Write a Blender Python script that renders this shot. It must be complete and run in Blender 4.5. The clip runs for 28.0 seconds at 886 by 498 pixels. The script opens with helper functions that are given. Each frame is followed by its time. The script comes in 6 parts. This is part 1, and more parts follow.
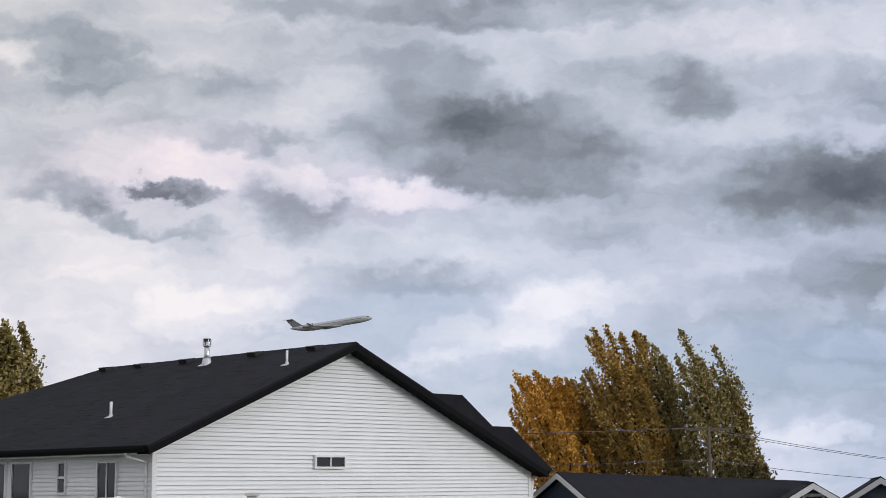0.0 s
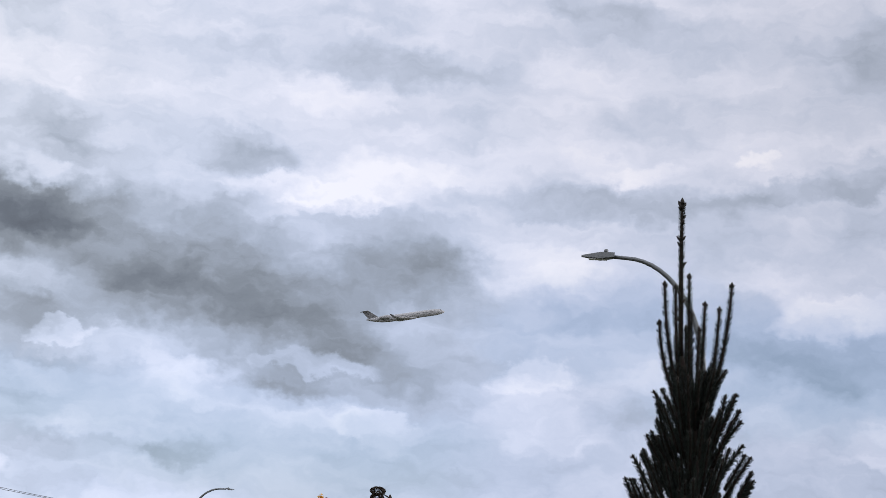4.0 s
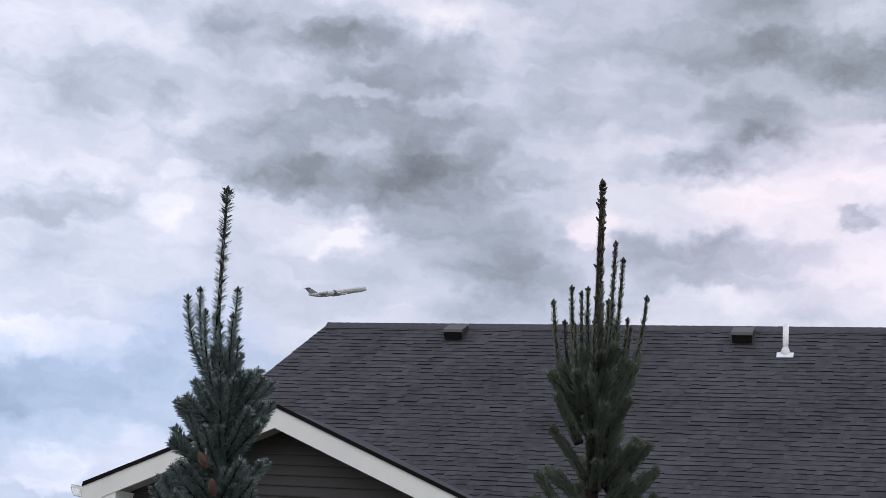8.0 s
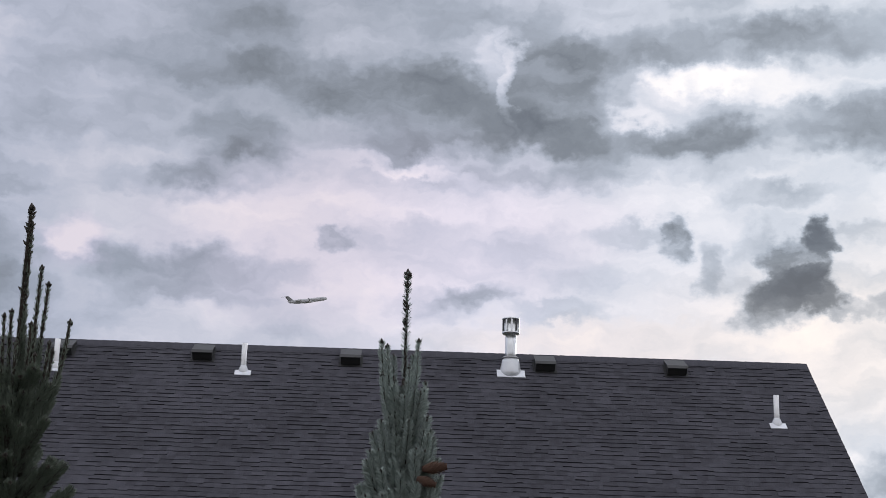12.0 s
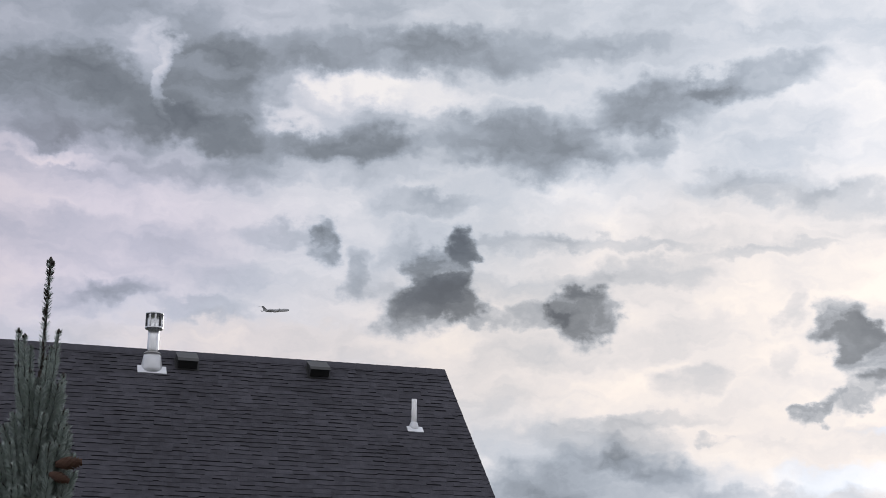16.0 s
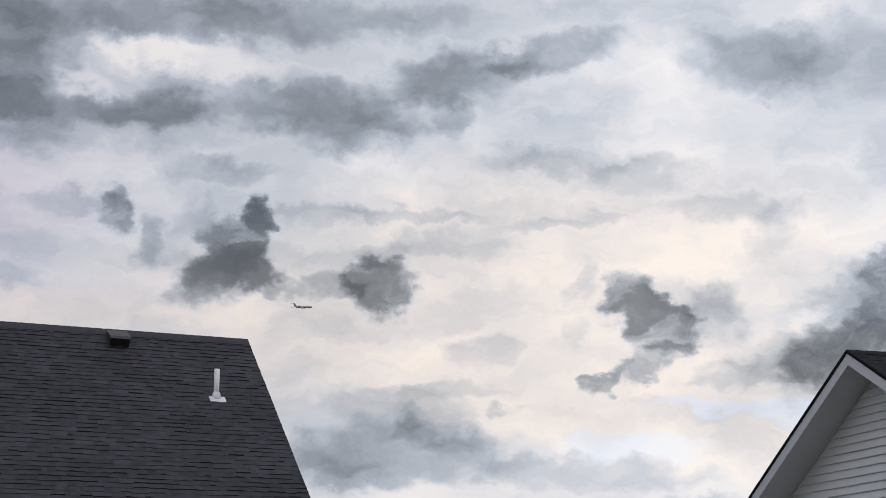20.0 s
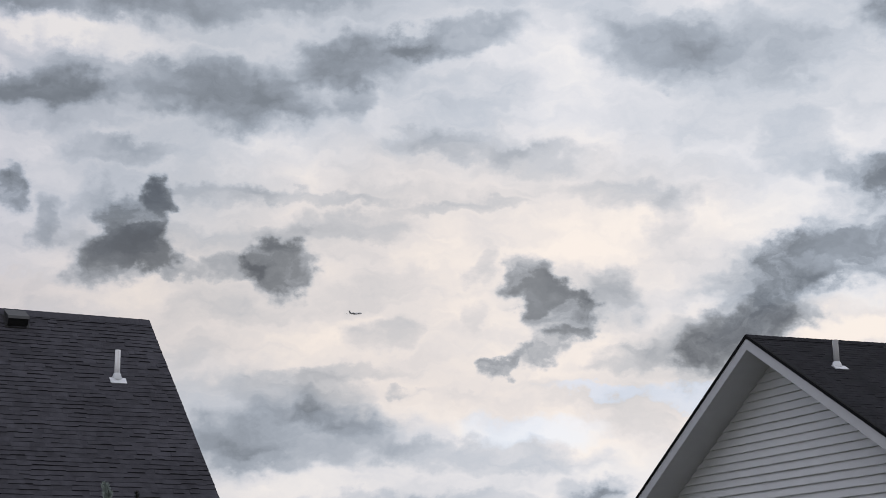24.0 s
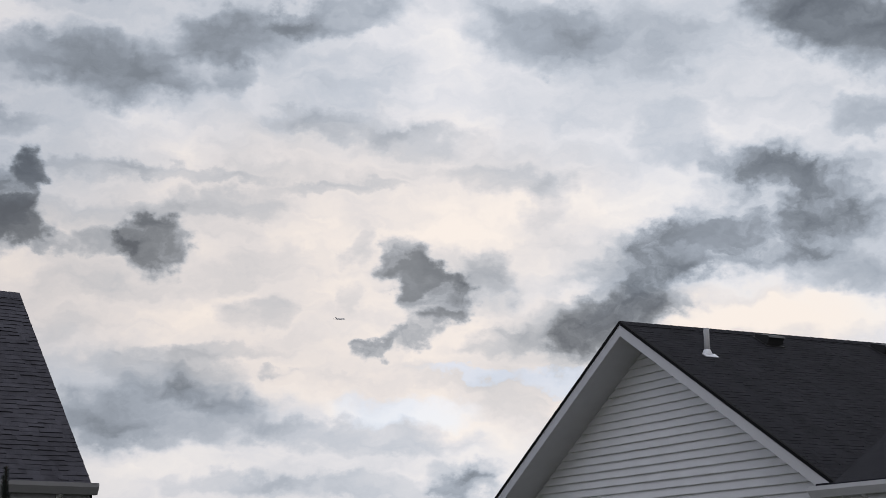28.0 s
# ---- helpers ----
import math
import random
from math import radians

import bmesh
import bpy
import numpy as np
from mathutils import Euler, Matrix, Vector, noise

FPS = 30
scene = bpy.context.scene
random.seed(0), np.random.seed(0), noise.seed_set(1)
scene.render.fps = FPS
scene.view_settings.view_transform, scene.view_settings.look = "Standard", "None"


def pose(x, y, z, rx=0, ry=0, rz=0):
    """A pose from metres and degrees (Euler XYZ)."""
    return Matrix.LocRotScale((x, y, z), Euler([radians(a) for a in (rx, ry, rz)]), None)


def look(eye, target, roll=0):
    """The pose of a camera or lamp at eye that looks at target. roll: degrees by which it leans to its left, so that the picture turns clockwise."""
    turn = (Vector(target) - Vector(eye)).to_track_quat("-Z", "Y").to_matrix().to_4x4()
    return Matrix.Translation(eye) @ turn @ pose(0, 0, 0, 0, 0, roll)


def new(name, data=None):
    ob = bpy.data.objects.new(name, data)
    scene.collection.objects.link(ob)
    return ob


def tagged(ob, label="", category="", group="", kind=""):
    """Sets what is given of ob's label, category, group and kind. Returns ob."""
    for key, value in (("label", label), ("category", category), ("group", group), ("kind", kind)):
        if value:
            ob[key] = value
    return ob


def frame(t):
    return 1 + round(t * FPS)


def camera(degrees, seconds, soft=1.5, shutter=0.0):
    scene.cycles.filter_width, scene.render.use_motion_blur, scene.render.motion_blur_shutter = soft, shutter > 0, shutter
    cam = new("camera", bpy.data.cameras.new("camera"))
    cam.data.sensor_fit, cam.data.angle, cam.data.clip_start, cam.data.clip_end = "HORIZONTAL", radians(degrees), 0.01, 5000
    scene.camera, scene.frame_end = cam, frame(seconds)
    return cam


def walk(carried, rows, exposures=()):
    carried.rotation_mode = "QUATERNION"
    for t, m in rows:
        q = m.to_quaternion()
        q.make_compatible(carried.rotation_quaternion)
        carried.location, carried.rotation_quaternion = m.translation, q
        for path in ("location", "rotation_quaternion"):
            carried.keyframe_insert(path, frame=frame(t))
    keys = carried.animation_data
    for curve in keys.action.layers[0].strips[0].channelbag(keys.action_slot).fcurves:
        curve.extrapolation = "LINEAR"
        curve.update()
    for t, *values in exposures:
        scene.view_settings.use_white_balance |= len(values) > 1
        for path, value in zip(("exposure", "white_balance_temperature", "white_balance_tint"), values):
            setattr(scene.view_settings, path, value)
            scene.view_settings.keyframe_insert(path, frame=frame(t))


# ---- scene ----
cam = camera(32.38, 28.0, soft=0.85)
EYE = 1.5
walk(cam, [
    (0.0, pose(0.160, 0.082, EYE, 98.85, 0.44, 0.29)),
    (0.5, pose(0.144, 0.074, EYE, 99.04, 0.27, -3.55)),
    (1.0, pose(0.127, 0.067, EYE, 99.22, 0.17, -7.25)),
    (1.5, pose(0.112, 0.062, EYE, 99.44, 0.22, -10.86)),
    (2.0, pose(0.104, 0.062, EYE, 99.67, 0.33, -14.39)),
    (2.3, pose(0.106, 0.063, EYE, 99.87, 0.29, -16.82)),
    (2.5, pose(0.109, 0.065, EYE, 100.01, 0.08, -18.54)),
    (4.5, pose(0.165, 0.091, EYE, 101.39, -4.78, -35.85)),
    (5.0, pose(0.186, 0.094, EYE, 101.95, -5.36, -40.39)),
    (5.5, pose(0.208, 0.095, EYE, 102.39, -5.14, -44.41)),
    (6.0, pose(0.213, 0.089, EYE, 102.79, -4.82, -48.32)),
    (6.5, pose(0.215, 0.065, EYE, 103.11, -4.55, -52.08)),
    (7.0, pose(0.214, 0.055, EYE, 103.37, -4.31, -55.69)),
    (7.5, pose(0.212, 0.047, EYE, 103.54, -4.08, -59.02)),
    (8.0, pose(0.173, 0.060, EYE, 103.69, -3.83, -62.13)),
    (8.5, pose(0.099, 0.081, EYE, 103.82, -3.50, -65.03)),
    (9.0, pose(0.020, 0.068, EYE, 103.98, -3.05, -67.64)),
    (9.5, pose(-0.024, 0.002, EYE, 104.18, -2.66, -70.37)),
    (10.0, pose(-0.035, -0.116, EYE, 104.41, -2.40, -72.67)),
    (10.5, pose(-0.038, -0.204, EYE, 104.67, -2.10, -74.84)),
    (11.0, pose(-0.032, -0.241, EYE, 104.85, -1.88, -77.02)),
    (11.5, pose(-0.027, -0.243, EYE, 104.95, -1.69, -79.13)),
    (12.0, pose(-0.023, -0.230, EYE, 105.08, -1.43, -81.44)),
    (12.5, pose(-0.009, -0.225, EYE, 105.12, -1.20, -83.46)),
    (13.0, pose(-0.003, -0.226, EYE, 105.17, -0.96, -85.32)),
    (13.5, pose(-0.001, -0.232, EYE, 105.25, -0.75, -87.02)),
    (15.5, pose(0.001, -0.225, EYE, 105.46, -0.78, -93.47)),
    (16.0, pose(0.002, -0.217, EYE, 105.34, -0.83, -94.90)),
    (16.5, pose(0.002, -0.201, EYE, 105.16, -0.91, -96.25)),
    (17.0, pose(0.003, -0.183, EYE, 104.96, -0.97, -97.50)),
    (17.5, pose(0.004, -0.166, EYE, 104.80, -0.96, -98.64)),
    (18.0, pose(0.005, -0.149, EYE, 104.65, -0.87, -99.61)),
    (18.5, pose(0.005, -0.133, EYE, 104.51, -0.66, -100.41)),
    (19.0, pose(0.007, -0.120, EYE, 104.39, -0.35, -101.17)),
    (19.5, pose(0.009, -0.109, EYE, 104.32, 0.00, -101.82)),
    (20.0, pose(0.013, -0.100, EYE, 104.25, 0.36, -102.47)),
    (20.5, pose(0.020, -0.096, EYE, 104.10, 0.70, -103.14)),
    (21.0, pose(0.029, -0.090, EYE, 103.92, 0.99, -103.54)),
    (21.5, pose(0.034, -0.082, EYE, 103.75, 1.23, -103.86)),
    (23.5, pose(0.055, -0.056, EYE, 103.59, 0.79, -105.59)),
    (24.0, pose(0.059, -0.050, EYE, 103.58, 0.67, -106.23)),
    (24.5, pose(0.067, -0.045, EYE, 103.55, 0.56, -106.86)),
    (25.0, pose(0.070, -0.039, EYE, 103.46, 0.56, -107.51)),
    (25.5, pose(0.074, -0.034, EYE, 103.34, 0.57, -108.16)),
    (26.0, pose(0.081, -0.032, EYE, 103.24, 0.53, -108.79)),
    (26.5, pose(0.090, -0.033, EYE, 103.17, 0.52, -109.39)),
    (27.0, pose(0.094, -0.032, EYE, 103.08, 0.45, -109.97)),
    (27.5, pose(0.095, -0.032, EYE, 102.97, 0.35, -110.55)),
    (28.0, pose(0.093, -0.030, EYE, 102.85, 0.26, -111.08)),
], exposures=[(0.0, -0.22), (2.5, -0.1), (5.0, 0.18), (7.0, 0.36), (9.0, 0.42), (11.0, 0.25), (13.0, 0.0), (16.0, -0.12), (18.0, -0.2), (28.0, -0.3)])

# ---- sky and light ----
world = bpy.data.worlds.new("sky")
scene.world = world
world.use_nodes = True
wn, wl = world.node_tree.nodes, world.node_tree.links
wn.clear()


def wmath(op, a, b=None, c=None):
    nd = wn.new("ShaderNodeMath")
    nd.operation = op
    for i, v in enumerate((a, b, c)):
        if v is None:
            continue
        if isinstance(v, (int, float)):
            nd.inputs[i].default_value = v
        else:
            wl.new(v, nd.inputs[i])
    return nd.outputs[0]


def lin(r, g, b):
    return tuple(((c + 0.055) / 1.055) ** 2.4 if c > 0.04 else c / 12.92 for c in (r, g, b)) + (1.0,)


coord = wn.new("ShaderNodeTexCoord").outputs["Generated"]
split = wn.new("ShaderNodeSeparateXYZ")
wl.new(coord, split.inputs[0])
azimuth = wmath("MULTIPLY", wmath("ARCTAN2", wmath("MULTIPLY", split.outputs[0], -1.0), split.outputs[1]), 57.2958)
height = wmath("MULTIPLY", wmath("ARCSINE", split.outputs[2]), 57.2958)
flat = wn.new("ShaderNodeCombineXYZ")
wl.new(azimuth, flat.inputs[0])
wl.new(height, flat.inputs[1])
flat.inputs[2].default_value = 1.0


def wnoise(scale, detail, rough, stretch, shift):
    """Noise over the sky's bearing and height, drawn out along the horizon."""
    m = wn.new("ShaderNodeVectorMath")
    m.operation = "MULTIPLY_ADD"
    wl.new(flat.outputs[0], m.inputs[0])
    m.inputs[1].default_value = (scale / stretch, scale, 1.0)
    m.inputs[2].default_value = (shift, shift * 0.7, 0.0)
    nz = wn.new("ShaderNodeTexNoise")
    nz.noise_dimensions = "2D"
    nz.inputs["Scale"].default_value = 1.0
    nz.inputs["Detail"].default_value = detail
    nz.inputs["Roughness"].default_value = rough
    wl.new(m.outputs[0], nz.inputs["Vector"])
    return nz


warped = flat.outputs[0]
for nz, reach in ((wnoise(0.38, 3.0, 0.5, 1.4, 3.1), (1.5, 0.9, 0.0)), (wnoise(1.0, 4.0, 0.55, 1.4, 8.3), (1.9, 1.3, 0.0)), (wnoise(2.6, 4.0, 0.55, 1.2, 5.7), (0.36, 0.34, 0.0))):
    centre = wn.new("ShaderNodeVectorMath")
    centre.operation = "SUBTRACT"
    wl.new(nz.outputs["Color"], centre.inputs[0])
    centre.inputs[1].default_value = (0.5, 0.5, 0.5)
    warp = wn.new("ShaderNodeVectorMath")
    warp.operation = "MULTIPLY_ADD"
    wl.new(centre.outputs[0], warp.inputs[0])
    warp.inputs[1].default_value = reach
    wl.new(warped, warp.inputs[2])
    warped = warp.outputs[0]


def wdot(v):
    nd = wn.new("ShaderNodeVectorMath")
    nd.operation = "DOT_PRODUCT"
    wl.new(warped, nd.inputs[0])
    nd.inputs[1].default_value = v
    return nd.outputs["Value"]


def patch(az, el, w, h, tilt, amount, crisp):
    """The weight of one cloud: full in its middle, nothing past its edge."""
    c, s_ = math.cos(radians(tilt)), math.sin(radians(tilt))
    across = wdot((c / w, s_ / w, -(c * az + s_ * el) / w))
    up = wdot((-s_ / h, c / h, -(c * el - s_ * az) / h))
    reach_ = wmath("MULTIPLY_ADD", up, up, wmath("MULTIPLY", across, across))
    f = wn.new("ShaderNodeMapRange")
    f.interpolation_type, f.clamp = "SMOOTHSTEP", False
    wl.new(reach_, f.inputs[0])
    f.inputs[1].default_value = 2.4
    f.inputs[2].default_value = 0.15
    f.inputs[3].default_value = 0.0
    f.inputs[4].default_value = amount
    return f.outputs[0]


veils, rags, billows = [None], [None], [None]
tints = {"pink": None, "cream": None}
gaps = [None]


def cloud(az, el, w, h, tilt, amount, crisp):
    """A soft veil, a ragged dark cloud or a bright billow, by how crisp its edge is."""
    f = patch(az, el, w, h, tilt, amount, crisp)
    kind = veils if crisp < 0.69 else rags if amount < 0 else billows
    kind[0] = f if kind[0] is None else wmath("ADD", kind[0], f)


def tint(az, el, w, h, tilt, kind):
    f = patch(az, el, w, h, tilt, 1.0, 0.0)
    tints[kind] = f if tints[kind] is None else wmath("MAXIMUM", tints[kind], f)


def gap(az, el, w, h, tilt):
    f = patch(az, el, w, h, tilt, 1.0, 0.3)
    gaps[0] = f if gaps[0] is None else wmath("MAXIMUM", gaps[0], f)


cloud(-2.3, 12.5, 5.80, 1.59, 9, -0.22, 0.40)
cloud(0.3, 15.1, 2.81, 1.27, 30, -0.11, 0.40)
cloud(-12.9, 10.8, 3.64, 1.34, 8, -0.13, 0.40)
cloud(-16.1, 11.3, 2.37, 1.02, 4, -0.10, 0.40)
cloud(10.3, 10.9, 1.58, 0.36, 4, -0.28, 0.80)
cloud(11.6, 11.2, 0.63, 0.25, -2, -0.15, 0.70)
cloud(14.2, 10.8, 1.64, 0.58, 3, -0.17, 0.60)
cloud(12.5, 10.0, 1.24, 0.37, 29, -0.13, 0.50)
cloud(9.9, 9.4, 1.26, 0.25, -4, -0.10, 0.50)
cloud(6.0, 10.3, 1.60, 1.06, 29, -0.12, 0.50)
cloud(7.8, 12.9, 1.28, 0.42, 9, -0.09, 0.50)
cloud(6.0, 12.9, 0.86, 0.32, 9, -0.07, 0.50)
cloud(14.2, 16.0, 2.28, 0.82, 12, -0.13, 0.40)
cloud(10.6, 14.4, 4.27, 0.83, -2, -0.08, 0.30)
cloud(15.6, 14.6, 2.47, 0.71, -3, -0.09, 0.30)
cloud(-1.3, 17.8, 7.63, 0.62, 2, -0.14, 0.40)
cloud(-9.5, 14.3, 1.27, 0.93, 22, -0.10, 0.40)
cloud(-16.0, 14.3, 1.20, 0.81, 5, -0.08, 0.40)
cloud(-4.4, 9.7, 8.39, 0.63, 5, -0.05, 0.20)
cloud(2.0, 7.8, 4.28, 0.53, 0, -0.07, 0.30)
cloud(-14.4, 7.5, 2.18, 0.92, 18, -0.08, 0.40)
cloud(11.0, 11.9, 3.38, 0.94, 4, 0.12, 0.30)
cloud(5.7, 11.4, 1.07, 0.47, 19, 0.13, 0.50)
cloud(1.4, 10.8, 2.37, 0.42, 3, 0.14, 0.50)
cloud(16.4, 15.7, 0.70, 0.45, 16, 0.12, 0.60)
cloud(13.6, 15.1, 1.25, 0.25, -3, 0.06, 0.50)
cloud(8.8, 6.5, 2.31, 0.94, -5, 0.10, 0.80)
cloud(13.1, 7.3, 2.26, 1.65, -1, 0.08, 0.40)
cloud(-3.1, 6.1, 1.59, 0.95, -14, 0.09, 0.80)
cloud(-5.6, 7.1, 1.27, 0.63, 1, 0.07, 0.80)
cloud(0.3, 5.3, 1.49, 0.74, -19, 0.10, 0.80)
cloud(-11.9, 12.9, 2.06, 0.52, 3, 0.07, 0.50)
cloud(-15.4, 12.3, 0.81, 0.51, 34, 0.09, 0.50)
cloud(-10.0, 16.8, 7.26, 1.03, 4, 0.05, 0.20)
cloud(-13.1, 1.8, 1.39, 0.51, 1, 0.08, 0.60)
cloud(-1.1, 3.8, 1.69, 0.84, 20, 0.06, 0.50)
cloud(-19.1, 9.8, 4.24, 1.59, 6, -0.09, 0.50)
cloud(-25.4, 9.7, 6.48, 2.29, -0, -0.17, 0.50)
cloud(-24.3, 7.0, 5.67, 1.36, 14, -0.12, 0.60)
cloud(-12.9, 10.5, 2.37, 1.02, 5, -0.08, 0.60)
cloud(-9.6, 14.4, 1.08, 0.74, 19, -0.07, 0.50)
cloud(-23.0, 13.8, 1.91, 0.52, -2, -0.06, 0.50)
cloud(-27.8, 17.6, 3.71, 0.81, 5, -0.08, 0.40)
cloud(-24.9, 12.7, 2.29, 0.46, -2, 0.13, 0.60)
cloud(-28.1, 13.3, 2.45, 0.82, 4, 0.06, 0.40)
cloud(-16.5, 12.2, 1.30, 0.42, 1, 0.08, 0.50)
cloud(-26.3, 6.3, 1.72, 0.41, 5, 0.11, 0.75)
cloud(-24.1, 6.4, 0.62, 0.25, 1, 0.07, 0.70)
cloud(-16.6, 6.7, 1.06, 0.34, 1, 0.12, 0.75)
cloud(-15.8, 5.1, 1.91, 0.53, 1, 0.06, 0.70)
cloud(-24.2, 4.8, 4.06, 0.46, 6, 0.06, 0.60)
cloud(-28.2, 4.2, 1.39, 0.41, 1, 0.06, 0.70)
cloud(-19.0, 3.3, 3.34, 0.42, 1, 0.05, 0.70)
cloud(-13.5, 1.7, 1.68, 0.31, 0, 0.08, 0.60)
cloud(-37.3, 12.8, 5.62, 0.59, -1, -0.11, 0.60)
cloud(-45.6, 13.8, 3.56, 0.42, -7, -0.08, 0.50)
cloud(-29.3, 10.0, 1.92, 1.26, 14, -0.05, 0.50)
cloud(-24.7, 5.1, 2.47, 0.45, 2, -0.10, 0.65)
cloud(-43.9, 7.9, 3.11, 1.26, 11, -0.08, 0.40)
cloud(-21.4, 2.7, 1.18, 0.40, -6, -0.08, 0.50)
cloud(-36.4, 20.0, 2.00, 1.04, 15, -0.07, 0.40)
cloud(-48.2, 18.7, 2.11, 1.23, -1, -0.06, 0.40)
cloud(-24.5, 18.0, 4.34, 1.23, -7, -0.04, 0.30)
cloud(-23.9, 14.2, 2.12, 0.83, -8, -0.04, 0.30)
cloud(-25.9, 12.2, 2.55, 0.31, -7, 0.10, 0.60)
cloud(-38.1, 14.0, 1.52, 0.32, -4, 0.07, 0.60)
cloud(-42.6, 14.6, 0.65, 0.25, -3, 0.10, 0.60)
cloud(-47.7, 15.2, 1.67, 0.41, -2, 0.07, 0.60)
cloud(-50.2, 14.2, 0.82, 0.62, -1, 0.08, 0.50)
cloud(-45.3, 9.0, 1.66, 0.73, 2, 0.07, 0.70)
cloud(-48.6, 9.0, 1.42, 0.72, -3, 0.06, 0.70)
cloud(-34.4, 6.3, 1.28, 0.53, -5, 0.06, 0.70)
cloud(-29.0, 3.9, 1.46, 0.62, 5, 0.06, 0.70)
cloud(-35.5, 4.2, 1.90, 0.73, -5, 0.05, 0.70)
cloud(-47.4, 4.2, 1.01, 0.71, -4, 0.08, 0.70)
cloud(-28.9, 13.8, 1.95, 0.84, -6, 0.05, 0.40)
cloud(-34.0, 10.5, 1.94, 0.85, -5, 0.06, 0.40)
cloud(-46.1, 18.8, 2.67, 1.05, -5, -0.05, 0.30)
cloud(-37.2, 9.2, 2.52, 0.83, -6, -0.05, 0.30)
cloud(-47.0, 7.2, 5.32, 1.26, -5, -0.06, 0.30)
cloud(-50.5, 14.7, 1.09, 0.64, -4, 0.07, 0.60)
cloud(-57.5, 13.8, 1.26, 0.52, -32, 0.08, 0.60)
cloud(-58.7, 13.5, 0.84, 0.52, -2, 0.06, 0.60)
cloud(-46.2, 9.1, 2.36, 0.53, -5, 0.05, 0.70)
cloud(-34.5, 6.2, 1.21, 0.51, -6, 0.06, 0.70)
cloud(-42.2, 6.4, 1.26, 1.04, -5, 0.06, 0.60)
cloud(-47.4, 4.5, 1.47, 0.83, -5, 0.07, 0.70)
cloud(-60.1, 21.3, 4.22, 1.22, 0, 0.04, 0.30)
cloud(-58.2, 17.1, 5.26, 1.78, 0, -0.21, 0.60)
cloud(-54.0, 16.5, 2.13, 1.24, -6, -0.09, 0.50)
cloud(-61.9, 14.6, 3.47, 1.70, 21, -0.13, 0.55)
cloud(-65.6, 12.6, 3.91, 1.27, -3, -0.10, 0.40)
cloud(-72.7, 19.1, 1.54, 0.84, -6, -0.09, 0.50)
cloud(-71.0, 17.3, 1.10, 0.42, -2, -0.06, 0.50)
cloud(-71.9, 13.7, 3.34, 0.89, 0, -0.17, 0.60)
cloud(-76.9, 15.2, 0.68, 0.42, -0, -0.15, 0.80)
cloud(-81.0, 12.9, 2.04, 0.58, -5, -0.09, 0.50)
cloud(-58.5, 20.7, 3.34, 1.14, -0, -0.19, 0.40)
cloud(-65.9, 21.9, 4.53, 1.25, -2, -0.04, 0.30)
cloud(-62.9, 19.4, 2.68, 1.26, -4, -0.08, 0.30)
cloud(-64.6, 16.6, 0.88, 0.53, -4, -0.06, 0.50)
cloud(-54.1, 21.3, 3.50, 1.12, -7, -0.16, 0.30)
cloud(-50.1, 17.4, 0.62, 1.22, -8, -0.06, 0.40)
cloud(-57.8, 19.2, 1.32, 0.33, -1, 0.09, 0.60)
cloud(-60.9, 19.0, 0.89, 0.38, -5, 0.07, 0.60)
cloud(-51.1, 15.7, 1.03, 0.37, -7, 0.09, 0.50)
cloud(-56.4, 13.6, 1.70, 0.46, -15, 0.09, 0.50)
cloud(-67.0, 14.6, 0.88, 0.64, -3, 0.09, 0.50)
cloud(-75.9, 16.6, 5.31, 1.05, -8, 0.04, 0.30)
cloud(-83.1, 22.0, 0.63, 1.01, 3, 0.10, 0.50)
cloud(-81.0, 18.4, 1.87, 0.37, -13, 0.07, 0.50)
cloud(-68.3, 18.3, 1.34, 0.63, -2, 0.06, 0.40)
cloud(-79.8, 20.2, 3.68, 1.58, 5, -0.22, 0.60)
cloud(-76.4, 22.5, 6.12, 1.88, -1, -0.09, 0.50)
cloud(-72.5, 22.3, 2.72, 1.67, -3, -0.05, 0.40)
cloud(-85.5, 21.2, 1.63, 2.21, -17, -0.15, 0.50)
cloud(-85.8, 19.3, 2.50, 0.63, 6, -0.13, 0.50)
cloud(-72.2, 19.8, 3.36, 1.68, -3, -0.08, 0.30)
cloud(-90.0, 15.5, 0.58, 0.87, 12, -0.20, 0.75)
cloud(-88.4, 15.7, 1.47, 0.33, -4, -0.08, 0.60)
cloud(-72.3, 17.6, 2.44, 0.85, -12, -0.08, 0.40)
cloud(-67.4, 19.0, 2.86, 1.04, -4, -0.05, 0.30)
cloud(-81.9, 13.2, 1.29, 0.46, -10, -0.13, 0.65)
cloud(-85.6, 12.8, 1.69, 0.38, 3, -0.12, 0.65)
cloud(-82.5, 17.7, 3.06, 0.46, 0, -0.06, 0.50)
cloud(-86.7, 17.9, 1.93, 0.38, 1, -0.05, 0.50)
cloud(-83.7, 21.5, 0.31, 1.46, 10, 0.13, 0.60)
cloud(-82.7, 22.9, 0.90, 0.46, 1, 0.08, 0.50)
cloud(-90.4, 20.9, 2.31, 0.68, -16, 0.13, 0.50)
cloud(-88.5, 20.1, 0.65, 0.45, 2, 0.09, 0.50)
cloud(-79.0, 18.1, 3.32, 0.25, 7, 0.08, 0.50)
cloud(-66.9, 14.3, 0.64, 0.42, -4, 0.07, 0.50)
cloud(-69.8, 15.7, 3.28, 0.74, -3, 0.05, 0.30)
cloud(-93.1, 15.2, 0.86, 0.63, 1, -0.09, 0.60)
cloud(-100.3, 8.4, 2.16, 0.73, 1, -0.10, 0.50)
cloud(-98.8, 6.6, 1.98, 0.52, 1, -0.10, 0.50)
